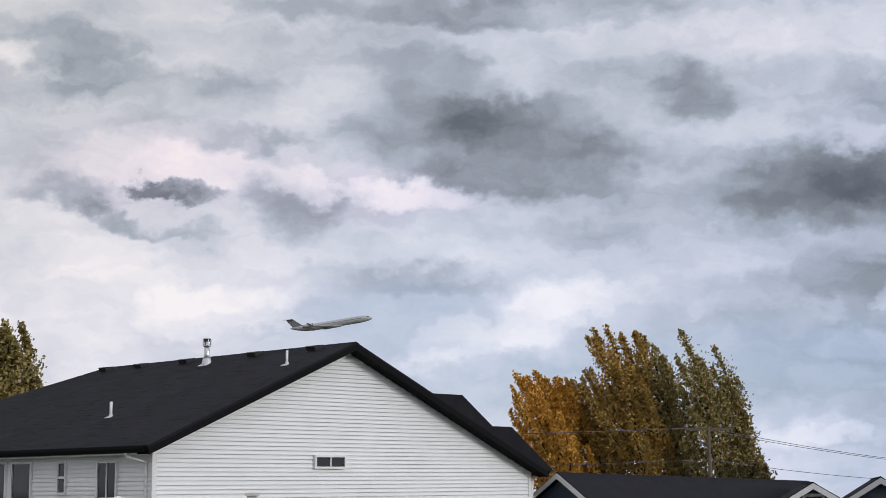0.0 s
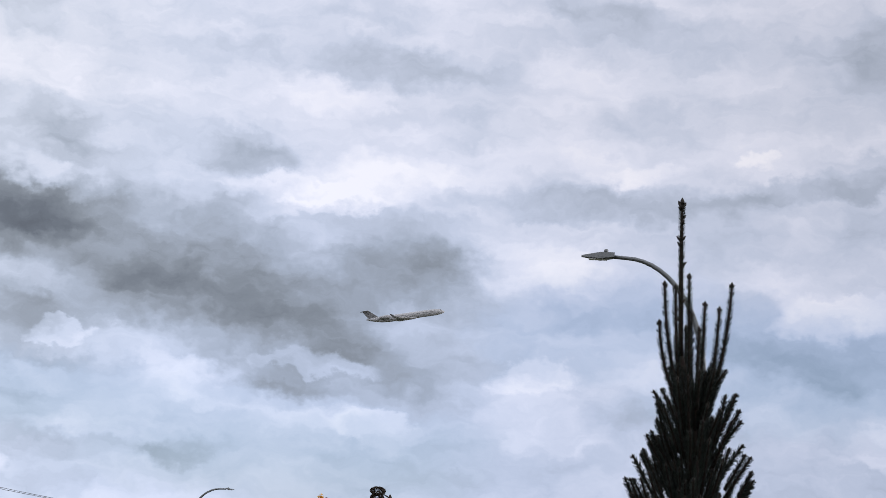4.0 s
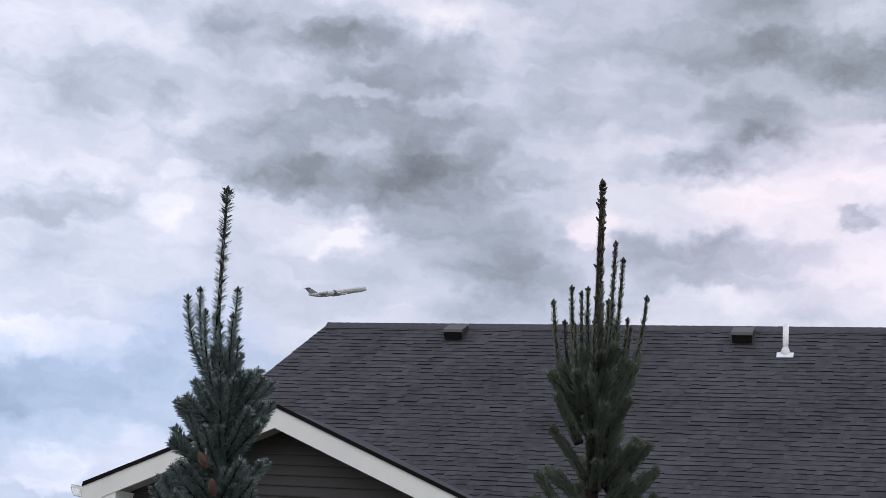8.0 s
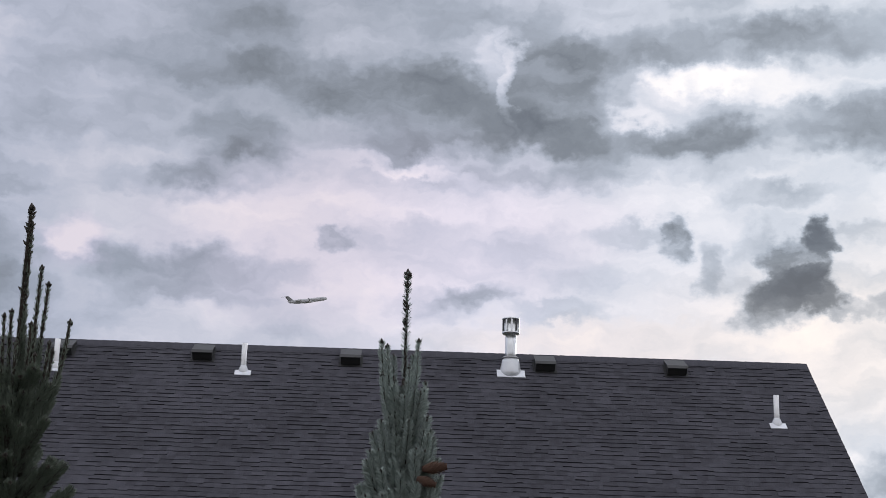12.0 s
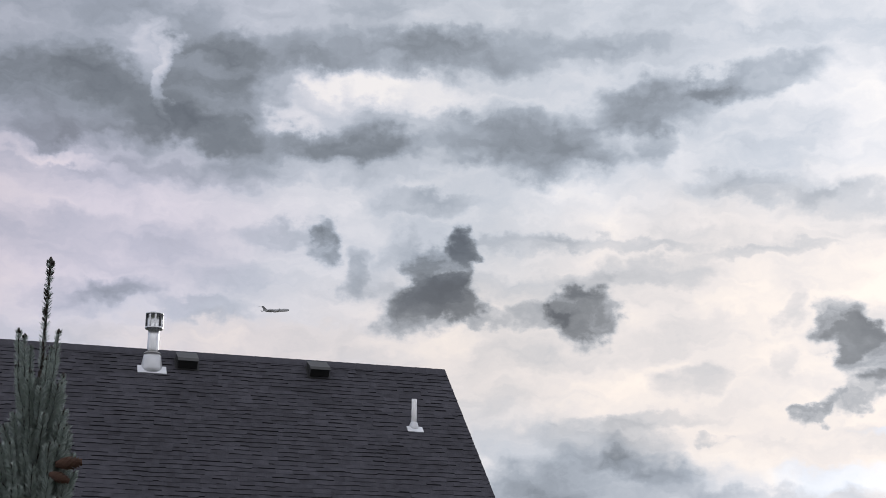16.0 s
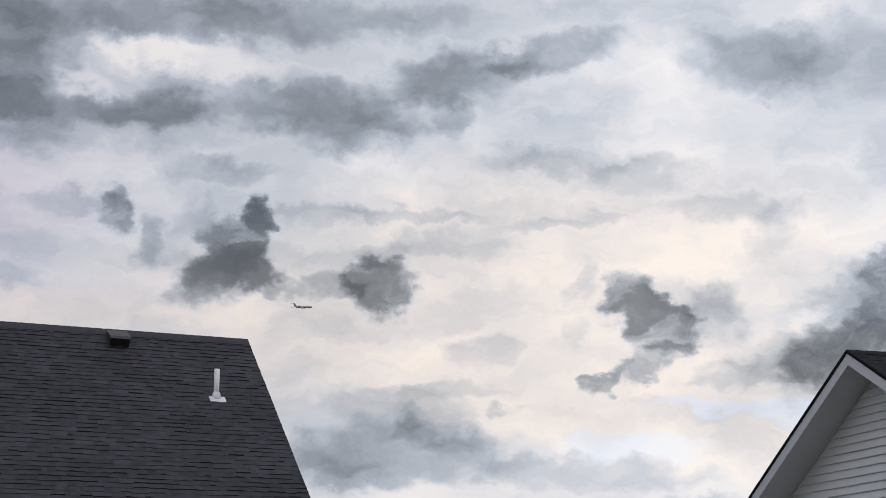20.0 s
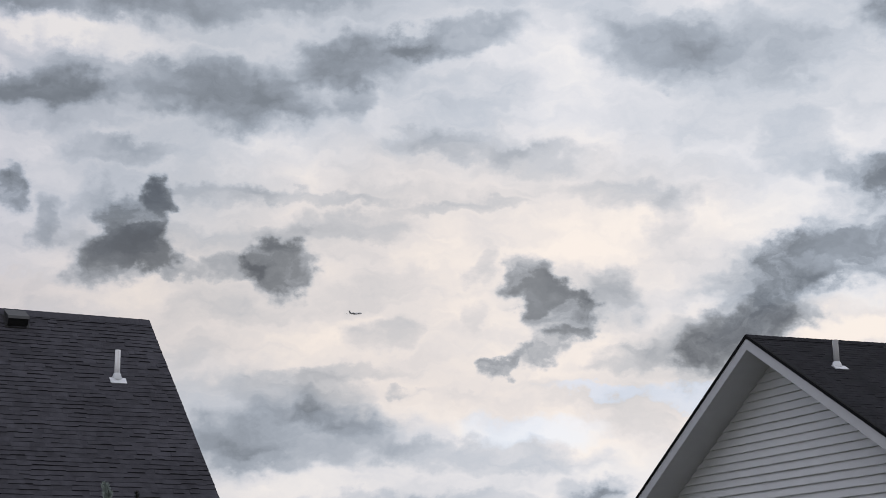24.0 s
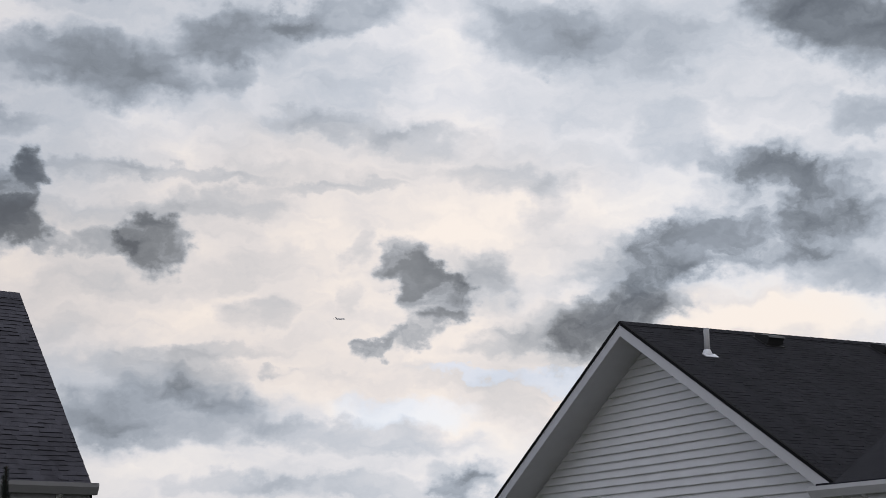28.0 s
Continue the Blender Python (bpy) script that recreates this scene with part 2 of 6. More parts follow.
cloud(-93.2, 21.1, 2.87, 0.58, 7, 0.13, 0.50)
cloud(-89.6, 21.5, 0.68, 0.42, 1, 0.10, 0.50)
cloud(-100.2, 17.8, 1.45, 0.53, -6, 0.08, 0.50)
cloud(-95.6, 15.5, 0.73, 0.59, -30, -0.30, 0.85)
cloud(-94.5, 14.3, 0.99, 1.09, -1, -0.30, 0.80)
cloud(-94.0, 13.1, 1.81, 0.88, -11, -0.25, 0.70)
cloud(-96.1, 12.7, 1.07, 0.42, 14, -0.18, 0.70)
cloud(-91.3, 14.3, 0.52, 0.62, -2, -0.11, 0.60)
cloud(-100.2, 12.8, 1.35, 0.81, -9, -0.34, 0.75)
cloud(-98.3, 12.8, 1.08, 0.38, -0, -0.16, 0.60)
cloud(-100.6, 14.0, 0.87, 0.51, 0, -0.10, 0.50)
cloud(-109.7, 12.3, 0.89, 0.89, 32, -0.29, 0.80)
cloud(-110.7, 11.2, 1.22, 0.80, 32, -0.28, 0.75)
cloud(-112.5, 11.5, 1.06, 0.84, 3, -0.12, 0.60)
cloud(-110.0, 9.6, 1.49, 0.46, -22, -0.21, 0.70)
cloud(-108.7, 9.1, 0.64, 0.27, -28, -0.16, 0.70)
cloud(-107.9, 13.0, 0.54, 0.47, -37, -0.10, 0.60)
cloud(-107.6, 11.1, 0.43, 0.42, 2, -0.07, 0.60)
cloud(-104.1, 10.4, 1.08, 0.55, -9, -0.12, 0.65)
cloud(-104.8, 8.2, 0.43, 0.17, 1, -0.12, 0.60)
cloud(-102.3, 7.7, 1.49, 0.94, 21, -0.12, 0.50)
cloud(-100.8, 6.5, 4.02, 0.96, -1, -0.21, 0.55)
cloud(-108.2, 5.8, 3.55, 0.54, 2, -0.16, 0.55)
cloud(-102.3, 9.0, 2.35, 0.27, 1, -0.10, 0.50)
cloud(-98.9, 8.0, 2.76, 0.71, 1, -0.10, 0.40)
cloud(-111.9, 4.6, 1.23, 0.37, 2, -0.12, 0.60)
cloud(-107.7, 17.4, 2.42, 0.49, 5, -0.12, 0.60)
cloud(-110.4, 16.8, 1.53, 0.48, 3, -0.09, 0.60)
cloud(-107.0, 15.1, 2.40, 0.21, -1, -0.11, 0.60)
cloud(-101.5, 15.6, 2.42, 0.23, 4, -0.10, 0.60)
cloud(-102.8, 14.5, 1.97, 0.47, 1, -0.12, 0.60)
cloud(-98.0, 15.6, 1.53, 0.38, -0, -0.11, 0.50)
cloud(-93.7, 22.6, 6.73, 0.78, -1, -0.16, 0.50)
cloud(-91.2, 19.2, 2.16, 0.68, -3, -0.19, 0.60)
cloud(-98.0, 19.2, 3.10, 1.09, 9, -0.19, 0.60)
cloud(-103.1, 20.7, 2.47, 0.80, -8, -0.18, 0.55)
cloud(-107.2, 21.5, 2.24, 0.59, -7, -0.18, 0.55)
cloud(-93.7, 17.0, 1.73, 0.42, -2, -0.12, 0.60)
cloud(-102.9, 19.2, 0.67, 0.81, 20, -0.12, 0.60)
cloud(-117.5, 20.5, 4.19, 1.23, 6, -0.10, 0.40)
cloud(-113.5, 15.4, 1.92, 0.48, 4, -0.10, 0.50)
cloud(-115.2, 14.5, 0.84, 0.76, 44, -0.10, 0.50)
cloud(-115.6, 9.7, 2.50, 0.83, -3, -0.13, 0.60)
cloud(-118.0, 11.1, 2.69, 1.54, -27, -0.11, 0.60)
cloud(-111.9, 11.9, 1.50, 0.74, 2, -0.09, 0.50)
cloud(-91.7, 14.4, 0.93, 0.72, -3, -0.08, 0.50)
cloud(-94.6, 14.3, 2.33, 1.46, -12, -0.07, 0.50)
cloud(-123.8, 13.8, 4.11, 1.76, -11, -0.20, 0.70)
cloud(-126.4, 13.0, 2.21, 1.95, 4, -0.14, 0.60)
cloud(-119.7, 12.5, 2.96, 0.94, -12, -0.18, 0.72)
cloud(-117.5, 9.8, 2.44, 1.09, -23, -0.25, 0.70)
cloud(-113.4, 9.4, 1.29, 0.46, -9, -0.14, 0.60)
cloud(-123.2, 15.7, 1.68, 0.75, 13, -0.15, 0.70)
cloud(-125.9, 11.5, 2.40, 0.74, 14, -0.10, 0.60)
cloud(-126.7, 20.5, 3.11, 1.25, 20, -0.36, 0.60)
cloud(-120.3, 17.0, 1.28, 0.97, 42, -0.11, 0.50)
cloud(-127.3, 17.2, 1.23, 0.57, 5, -0.13, 0.50)
cloud(-115.1, 20.8, 2.67, 1.17, 11, -0.11, 0.50)
cloud(-111.9, 4.0, 1.05, 0.58, 0, -0.17, 0.72)
cloud(-108.1, 3.9, 2.73, 0.41, 0, -0.11, 0.60)
cloud(-103.5, 4.1, 2.08, 0.37, -0, -0.11, 0.60)
cloud(-120.7, 12.4, 0.84, 0.29, 2, 0.10, 0.60)
cloud(-122.5, 10.1, 2.46, 0.48, 2, 0.10, 0.40)
cloud(-126.2, 10.3, 1.79, 0.47, 8, 0.08, 0.40)
cloud(-116.0, 11.1, 0.64, 0.30, -18, 0.08, 0.60)
tint(10.6, 11.7, 4.67, 1.46, -1, 'pink')
tint(3.3, 10.9, 4.32, 1.06, 0, 'pink')
tint(-78.0, 15.6, 6.83, 3.12, -4, 'pink')
tint(-67.2, 14.6, 1.32, 0.85, -3, 'pink')
tint(-80.1, 15.8, 6.52, 2.75, -0, 'pink')
tint(-102.6, 11.1, 9.24, 1.88, 2, 'cream')
tint(-88.6, 11.6, 6.47, 0.84, -1, 'cream')
tint(-101.9, 11.4, 10.74, 2.74, 2, 'cream')
tint(-107.2, 8.6, 8.35, 1.47, 7, 'cream')
tint(-113.6, 8.6, 8.41, 2.31, 6, 'cream')
tint(-107.1, 13.7, 9.15, 3.17, 0, 'cream')
tint(-122.7, 9.9, 4.07, 1.04, 3, 'cream')
gap(1.6, 6.3, 3.62, 1.16, 0)
gap(-4.3, 3.5, 6.23, 1.26, 1)
gap(-14.8, 4.4, 8.41, 1.26, 1)
gap(-25.2, 2.8, 5.97, 1.64, 1)
gap(-43.9, 7.4, 4.13, 1.67, 6)
gap(-38.5, 8.3, 3.19, 1.27, -4)
gap(-25.4, 2.9, 6.19, 1.22, -5)
gap(-45.9, 7.1, 6.38, 1.88, -5)
gap(-37.3, 8.4, 4.20, 1.66, -6)
gap(-52.0, 8.4, 3.03, 2.44, -5)
gap(-112.3, 8.1, 1.76, 0.19, 7)
gap(-115.2, 8.0, 1.53, 0.29, 3)
gap(-109.7, 6.7, 2.30, 0.46, 2)


def wsheet(scale, detail, rough, stretch, shift):
    """Noise on the bent sky, so that its grain follows the clouds' edges."""
    m = wn.new("ShaderNodeVectorMath")
    m.operation = "MULTIPLY_ADD"
    wl.new(warped, m.inputs[0])
    m.inputs[1].default_value = (scale / stretch, scale, 1.0)
    m.inputs[2].default_value = (shift, shift * 0.7, 0.0)
    nz = wn.new("ShaderNodeTexNoise")
    nz.noise_dimensions = "2D"
    nz.inputs["Scale"].default_value = 1.0
    nz.inputs["Detail"].default_value = detail
    nz.inputs["Roughness"].default_value = rough
    wl.new(m.outputs[0], nz.inputs["Vector"])
    return nz.outputs[0]


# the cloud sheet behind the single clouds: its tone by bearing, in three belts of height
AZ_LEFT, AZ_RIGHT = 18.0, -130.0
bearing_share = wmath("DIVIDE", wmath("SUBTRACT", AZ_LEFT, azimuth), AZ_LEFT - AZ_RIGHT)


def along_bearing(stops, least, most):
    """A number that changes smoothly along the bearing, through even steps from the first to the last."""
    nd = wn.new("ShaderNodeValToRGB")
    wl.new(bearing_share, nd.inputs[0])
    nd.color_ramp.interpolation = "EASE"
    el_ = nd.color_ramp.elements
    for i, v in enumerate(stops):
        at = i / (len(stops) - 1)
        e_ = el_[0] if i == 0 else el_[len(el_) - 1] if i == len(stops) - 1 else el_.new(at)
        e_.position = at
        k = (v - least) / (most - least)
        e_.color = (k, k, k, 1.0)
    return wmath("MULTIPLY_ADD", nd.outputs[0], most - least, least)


def belt_mix(a, b, low, high):
    nd = wn.new("ShaderNodeMapRange")
    nd.interpolation_type = "SMOOTHSTEP"
    wl.new(height, nd.inputs[0])
    nd.inputs[1].default_value, nd.inputs[2].default_value = low, high
    return wmath("ADD", a, wmath("MULTIPLY", wmath("SUBTRACT", b, a), nd.outputs[0]))


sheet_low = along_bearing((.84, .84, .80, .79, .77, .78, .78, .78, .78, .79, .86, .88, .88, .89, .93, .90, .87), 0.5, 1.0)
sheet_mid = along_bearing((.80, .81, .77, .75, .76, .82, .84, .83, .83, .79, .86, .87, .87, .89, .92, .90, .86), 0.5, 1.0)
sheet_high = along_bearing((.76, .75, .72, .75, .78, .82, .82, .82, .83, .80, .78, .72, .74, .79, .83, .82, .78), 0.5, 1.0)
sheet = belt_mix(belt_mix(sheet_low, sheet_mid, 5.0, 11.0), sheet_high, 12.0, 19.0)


broad = wsheet(0.11, 4.0, 0.55, 2.4, 11.0)
fine = wsheet(0.42, 5.0, 0.52, 2.0, 5.0)
gain = wmath("MULTIPLY_ADD", wsheet(0.45, 5.0, 0.55, 1.6, 21.0), 1.0, 0.55)
frayed = wmath("SUBTRACT", wsheet(0.9, 4.0, 0.52, 1.3, 14.0), 0.5)


def gathered(total, depth, fray):
    """Clouds that touch run together; their edges fray and their cores deepen."""
    share = wmath("MULTIPLY", wmath("DIVIDE", total, depth * 0.55), wmath("MULTIPLY_ADD", frayed, fray, 1.0))
    nd = wn.new("ShaderNodeMapRange")
    nd.interpolation_type = "SMOOTHSTEP"
    wl.new(share, nd.inputs[0])
    nd.inputs[1].default_value, nd.inputs[2].default_value = 0.03, 1.65
    return wmath("MULTIPLY", nd.outputs[0], depth)


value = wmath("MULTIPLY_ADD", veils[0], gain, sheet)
value = wmath("MULTIPLY_ADD", gathered(rags[0], -0.40, 1.4), wmath("MULTIPLY_ADD", gain, 0.4, 0.62), value)
value = wmath("ADD", value, gathered(billows[0], 0.10, 1.3))
value = wmath("MULTIPLY_ADD", wmath("SUBTRACT", broad, 0.5), 0.16, value)
value = wmath("MULTIPLY_ADD", wmath("SUBTRACT", fine, 0.5), 0.32, value)
streak = wsheet(0.55, 5.0, 0.55, 5.0, 33.0)
value = wmath("MULTIPLY_ADD", wmath("SUBTRACT", streak, 0.5), 0.26, value)
ramp = wn.new("ShaderNodeValToRGB")
wl.new(value, ramp.inputs[0])
els = ramp.color_ramp.elements
els[0].position, els[0].color = 0.16, lin(0.31, 0.325, 0.36)
els[1].position, els[1].color = 0.98, lin(0.955, 0.945, 0.965)
for at, col in ((0.36, (0.406, 0.432, 0.473)), (0.50, (0.517, 0.545, 0.587)), (0.64, (0.656, 0.689, 0.747)), (0.76, (0.775, 0.80, 0.86)), (0.88, (0.88, 0.885, 0.93))):
    e = els.new(at)
    e.color = lin(*col)


def wmix(fac, a, b, how="MIX"):
    nd = wn.new("ShaderNodeMix")
    nd.data_type, nd.blend_type = "RGBA", how
    for slot, v in ((0, fac), (6, a), (7, b)):
        if isinstance(v, (int, float, tuple)):
            nd.inputs[slot].default_value = v
        else:
            wl.new(v, nd.inputs[slot])
    return nd.outputs[2]


colour = wmix(wmath("MULTIPLY", tints["pink"], 0.6), ramp.outputs[0], (1.04, 0.95, 1.0, 1.0), "MULTIPLY")
colour = wmix(wmath("MULTIPLY", tints["cream"], 0.8), colour, (1.06, 0.98, 0.90, 1.0), "MULTIPLY")
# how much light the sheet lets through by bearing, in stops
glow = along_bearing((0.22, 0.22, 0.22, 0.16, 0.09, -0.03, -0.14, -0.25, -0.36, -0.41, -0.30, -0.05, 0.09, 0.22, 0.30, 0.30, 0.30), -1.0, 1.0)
# an overcast sky brightens towards the zenith
zenith = wn.new("ShaderNodeMapRange")
zenith.interpolation_type = "SMOOTHSTEP"
wl.new(height, zenith.inputs[0])
zenith.inputs[1].default_value, zenith.inputs[2].default_value = 26.0, 70.0
zenith.inputs[3].default_value, zenith.inputs[4].default_value = 1.0, 1.6
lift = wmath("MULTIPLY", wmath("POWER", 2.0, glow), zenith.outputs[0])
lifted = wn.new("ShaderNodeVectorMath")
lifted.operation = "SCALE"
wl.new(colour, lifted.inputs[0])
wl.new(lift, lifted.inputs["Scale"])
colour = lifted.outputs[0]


def hue_belt(stops):
    """The cloud sheet's warmth by bearing."""
    nd = wn.new("ShaderNodeValToRGB")
    wl.new(bearing_share, nd.inputs[0])
    nd.color_ramp.interpolation = "EASE"
    el_ = nd.color_ramp.elements
    for i, (az_, r_, b_) in enumerate(stops):
        at = (AZ_LEFT - az_) / (AZ_LEFT - AZ_RIGHT)
        e_ = el_[0] if i == 0 else el_[len(el_) - 1] if i == len(stops) - 1 else el_.new(at)
        e_.position = at
        e_.color = (r_ * 0.5, 0.5, b_ * 0.5, 1.0)
    return nd.outputs[0]


hue_high = hue_belt(((18, 1.06, 0.90), (-5, 1.01, 0.98), (-27, 0.98, 1.05), (-45, 0.99, 1.04), (-62, 1.0, 1.04), (-78, 1.02, 1.0), (-98, 1.01, 0.945), (-130, 1.005, 0.945)))
hue_low = hue_belt(((18, 1.03, 0.97), (-5, 0.97, 1.04), (-27, 0.93, 1.12), (-45, 0.95, 1.10), (-62, 0.97, 1.07), (-78, 1.01, 1.03), (-98, 1.03, 0.925), (-130, 1.015, 0.93)))
rise = wn.new("ShaderNodeMapRange")
wl.new(height, rise.inputs[0])
rise.inputs[1].default_value, rise.inputs[2].default_value = 5.0, 16.0
hue = wmix(rise.outputs[0], hue_low, hue_high)
doubled = wn.new("ShaderNodeVectorMath")
doubled.operation = "SCALE"
wl.new(wmix(1.0, colour, hue, "MULTIPLY"), doubled.inputs[0])
doubled.inputs["Scale"].default_value = 2.0
bright = wn.new("ShaderNodeMapRange")
bright.interpolation_type = "SMOOTHSTEP"
wl.new(value, bright.inputs[0])
bright.inputs[1].default_value, bright.inputs[2].default_value, bright.inputs[3].default_value = 0.45, 0.80, 0.25
colour = wmix(bright.outputs[0], colour, doubled.outputs[0])
clear = wn.new("ShaderNodeTexSky")
clear.sky_type = "NISHITA"
clear.sun_disc = False
clear.sun_elevation, clear.sun_rotation = radians(14), radians(112)
clear.air_density, clear.dust_density, clear.ozone_density = 1.0, 0.2, 3.0
blue = wmix(1.0, clear.outputs[0], (0.072, 0.09, 0.125, 1.0), "MULTIPLY")
colour = wmix(wmath("MULTIPLY", gaps[0], 0.27), colour, blue)
backdrop = wn.new("ShaderNodeBackground")
backdrop.inputs[1].default_value = 1.0
wl.new(colour, backdrop.inputs[0])
wl.new(backdrop.outputs[0], wn.new("ShaderNodeOutputWorld").inputs[0])

sun = new("sun", bpy.data.lights.new("sun", "SUN"))
sun.data.energy, sun.data.angle, sun.data.color = 1.4, radians(15), (1.0, 0.97, 0.94)
sun.matrix_world = look((0, 0, 30), (-math.sin(radians(112)) * 30, -math.cos(radians(112)) * 30, 30 - 30 * math.tan(radians(14))))

# ---- materials ----
def material(name, colour, rough=0.7, metal=0.0, scale=6.0, vary=0.25, bump=0.0, bump_scale=40.0, per_object=0.0, stretch=(1, 1, 1), alt=None, coat=0.0, per_island=0.0):
    """A surface with broad and fine changes of tone, relief, and a tone of its own for each piece."""
    m = bpy.data.materials.new(name)
    m.use_nodes = True
    nodes, links = m.node_tree.nodes, m.node_tree.links
    bsdf = nodes["Principled BSDF"]
    bsdf.inputs["Roughness"].default_value = rough
    bsdf.inputs["Metallic"].default_value = metal
    bsdf.inputs["Coat Weight"].default_value = coat
    if rough > 0.85:
        bsdf.inputs["Specular IOR Level"].default_value = 0.15
    tex = nodes.new("ShaderNodeTexCoord")
    mp = nodes.new("ShaderNodeMapping")
    mp.inputs["Scale"].default_value = stretch
    links.new(tex.outputs["Object"], mp.inputs[0])
    big, small = nodes.new("ShaderNodeTexNoise"), nodes.new("ShaderNodeTexNoise")
    big.inputs["Scale"].default_value, small.inputs["Scale"].default_value = scale * 0.15, scale
    for nz in (big, small):
        nz.inputs["Detail"].default_value = 5.0
        links.new(mp.outputs[0], nz.inputs["Vector"])
    add = nodes.new("ShaderNodeMath")
    add.operation = "ADD"
    links.new(big.outputs[0], add.inputs[0])
    links.new(small.outputs[0], add.inputs[1])
    total = add.outputs[0]
    if per_object:
        info = nodes.new("ShaderNodeObjectInfo")
        more = nodes.new("ShaderNodeMath")
        more.operation = "MULTIPLY_ADD"
        links.new(info.outputs["Random"], more.inputs[0])
        more.inputs[1].default_value = per_object
        links.new(total, more.inputs[2])
        total = more.outputs[0]
    if per_island:
        geo_ = nodes.new("ShaderNodeNewGeometry")
        more = nodes.new("ShaderNodeMath")
        more.operation = "MULTIPLY_ADD"
        links.new(geo_.outputs["Random Per Island"], more.inputs[0])
        more.inputs[1].default_value = per_island
        links.new(total, more.inputs[2])
        total = more.outputs[0]
    ramp_ = nodes.new("ShaderNodeMapRange")
    links.new(total, ramp_.inputs[0])
    ramp_.inputs[1].default_value, ramp_.inputs[2].default_value = 0.6, 1.4 + per_object + per_island
    mix = nodes.new("ShaderNodeMix")
    mix.data_type = "RGBA"
    links.new(ramp_.outputs[0], mix.inputs[0])
    other = alt if alt else tuple(c * (1 + vary) for c in colour)
    mix.inputs[6].default_value = (*(c * (1 - vary) for c in colour), 1)
    mix.inputs[7].default_value = (*other, 1)
    links.new(mix.outputs[2], bsdf.inputs["Base Color"])
    if bump:
        bp = nodes.new("ShaderNodeBump")
        rel = nodes.new("ShaderNodeTexNoise")
        rel.inputs["Scale"].default_value = bump_scale
        rel.inputs["Detail"].default_value = 4.0
        links.new(mp.outputs[0], rel.inputs["Vector"])
        links.new(rel.outputs[0], bp.inputs["Height"])
        bp.inputs["Strength"].default_value = bump
        bp.inputs["Distance"].default_value = 0.01
        links.new(bp.outputs[0], bsdf.inputs["Normal"])
    return m


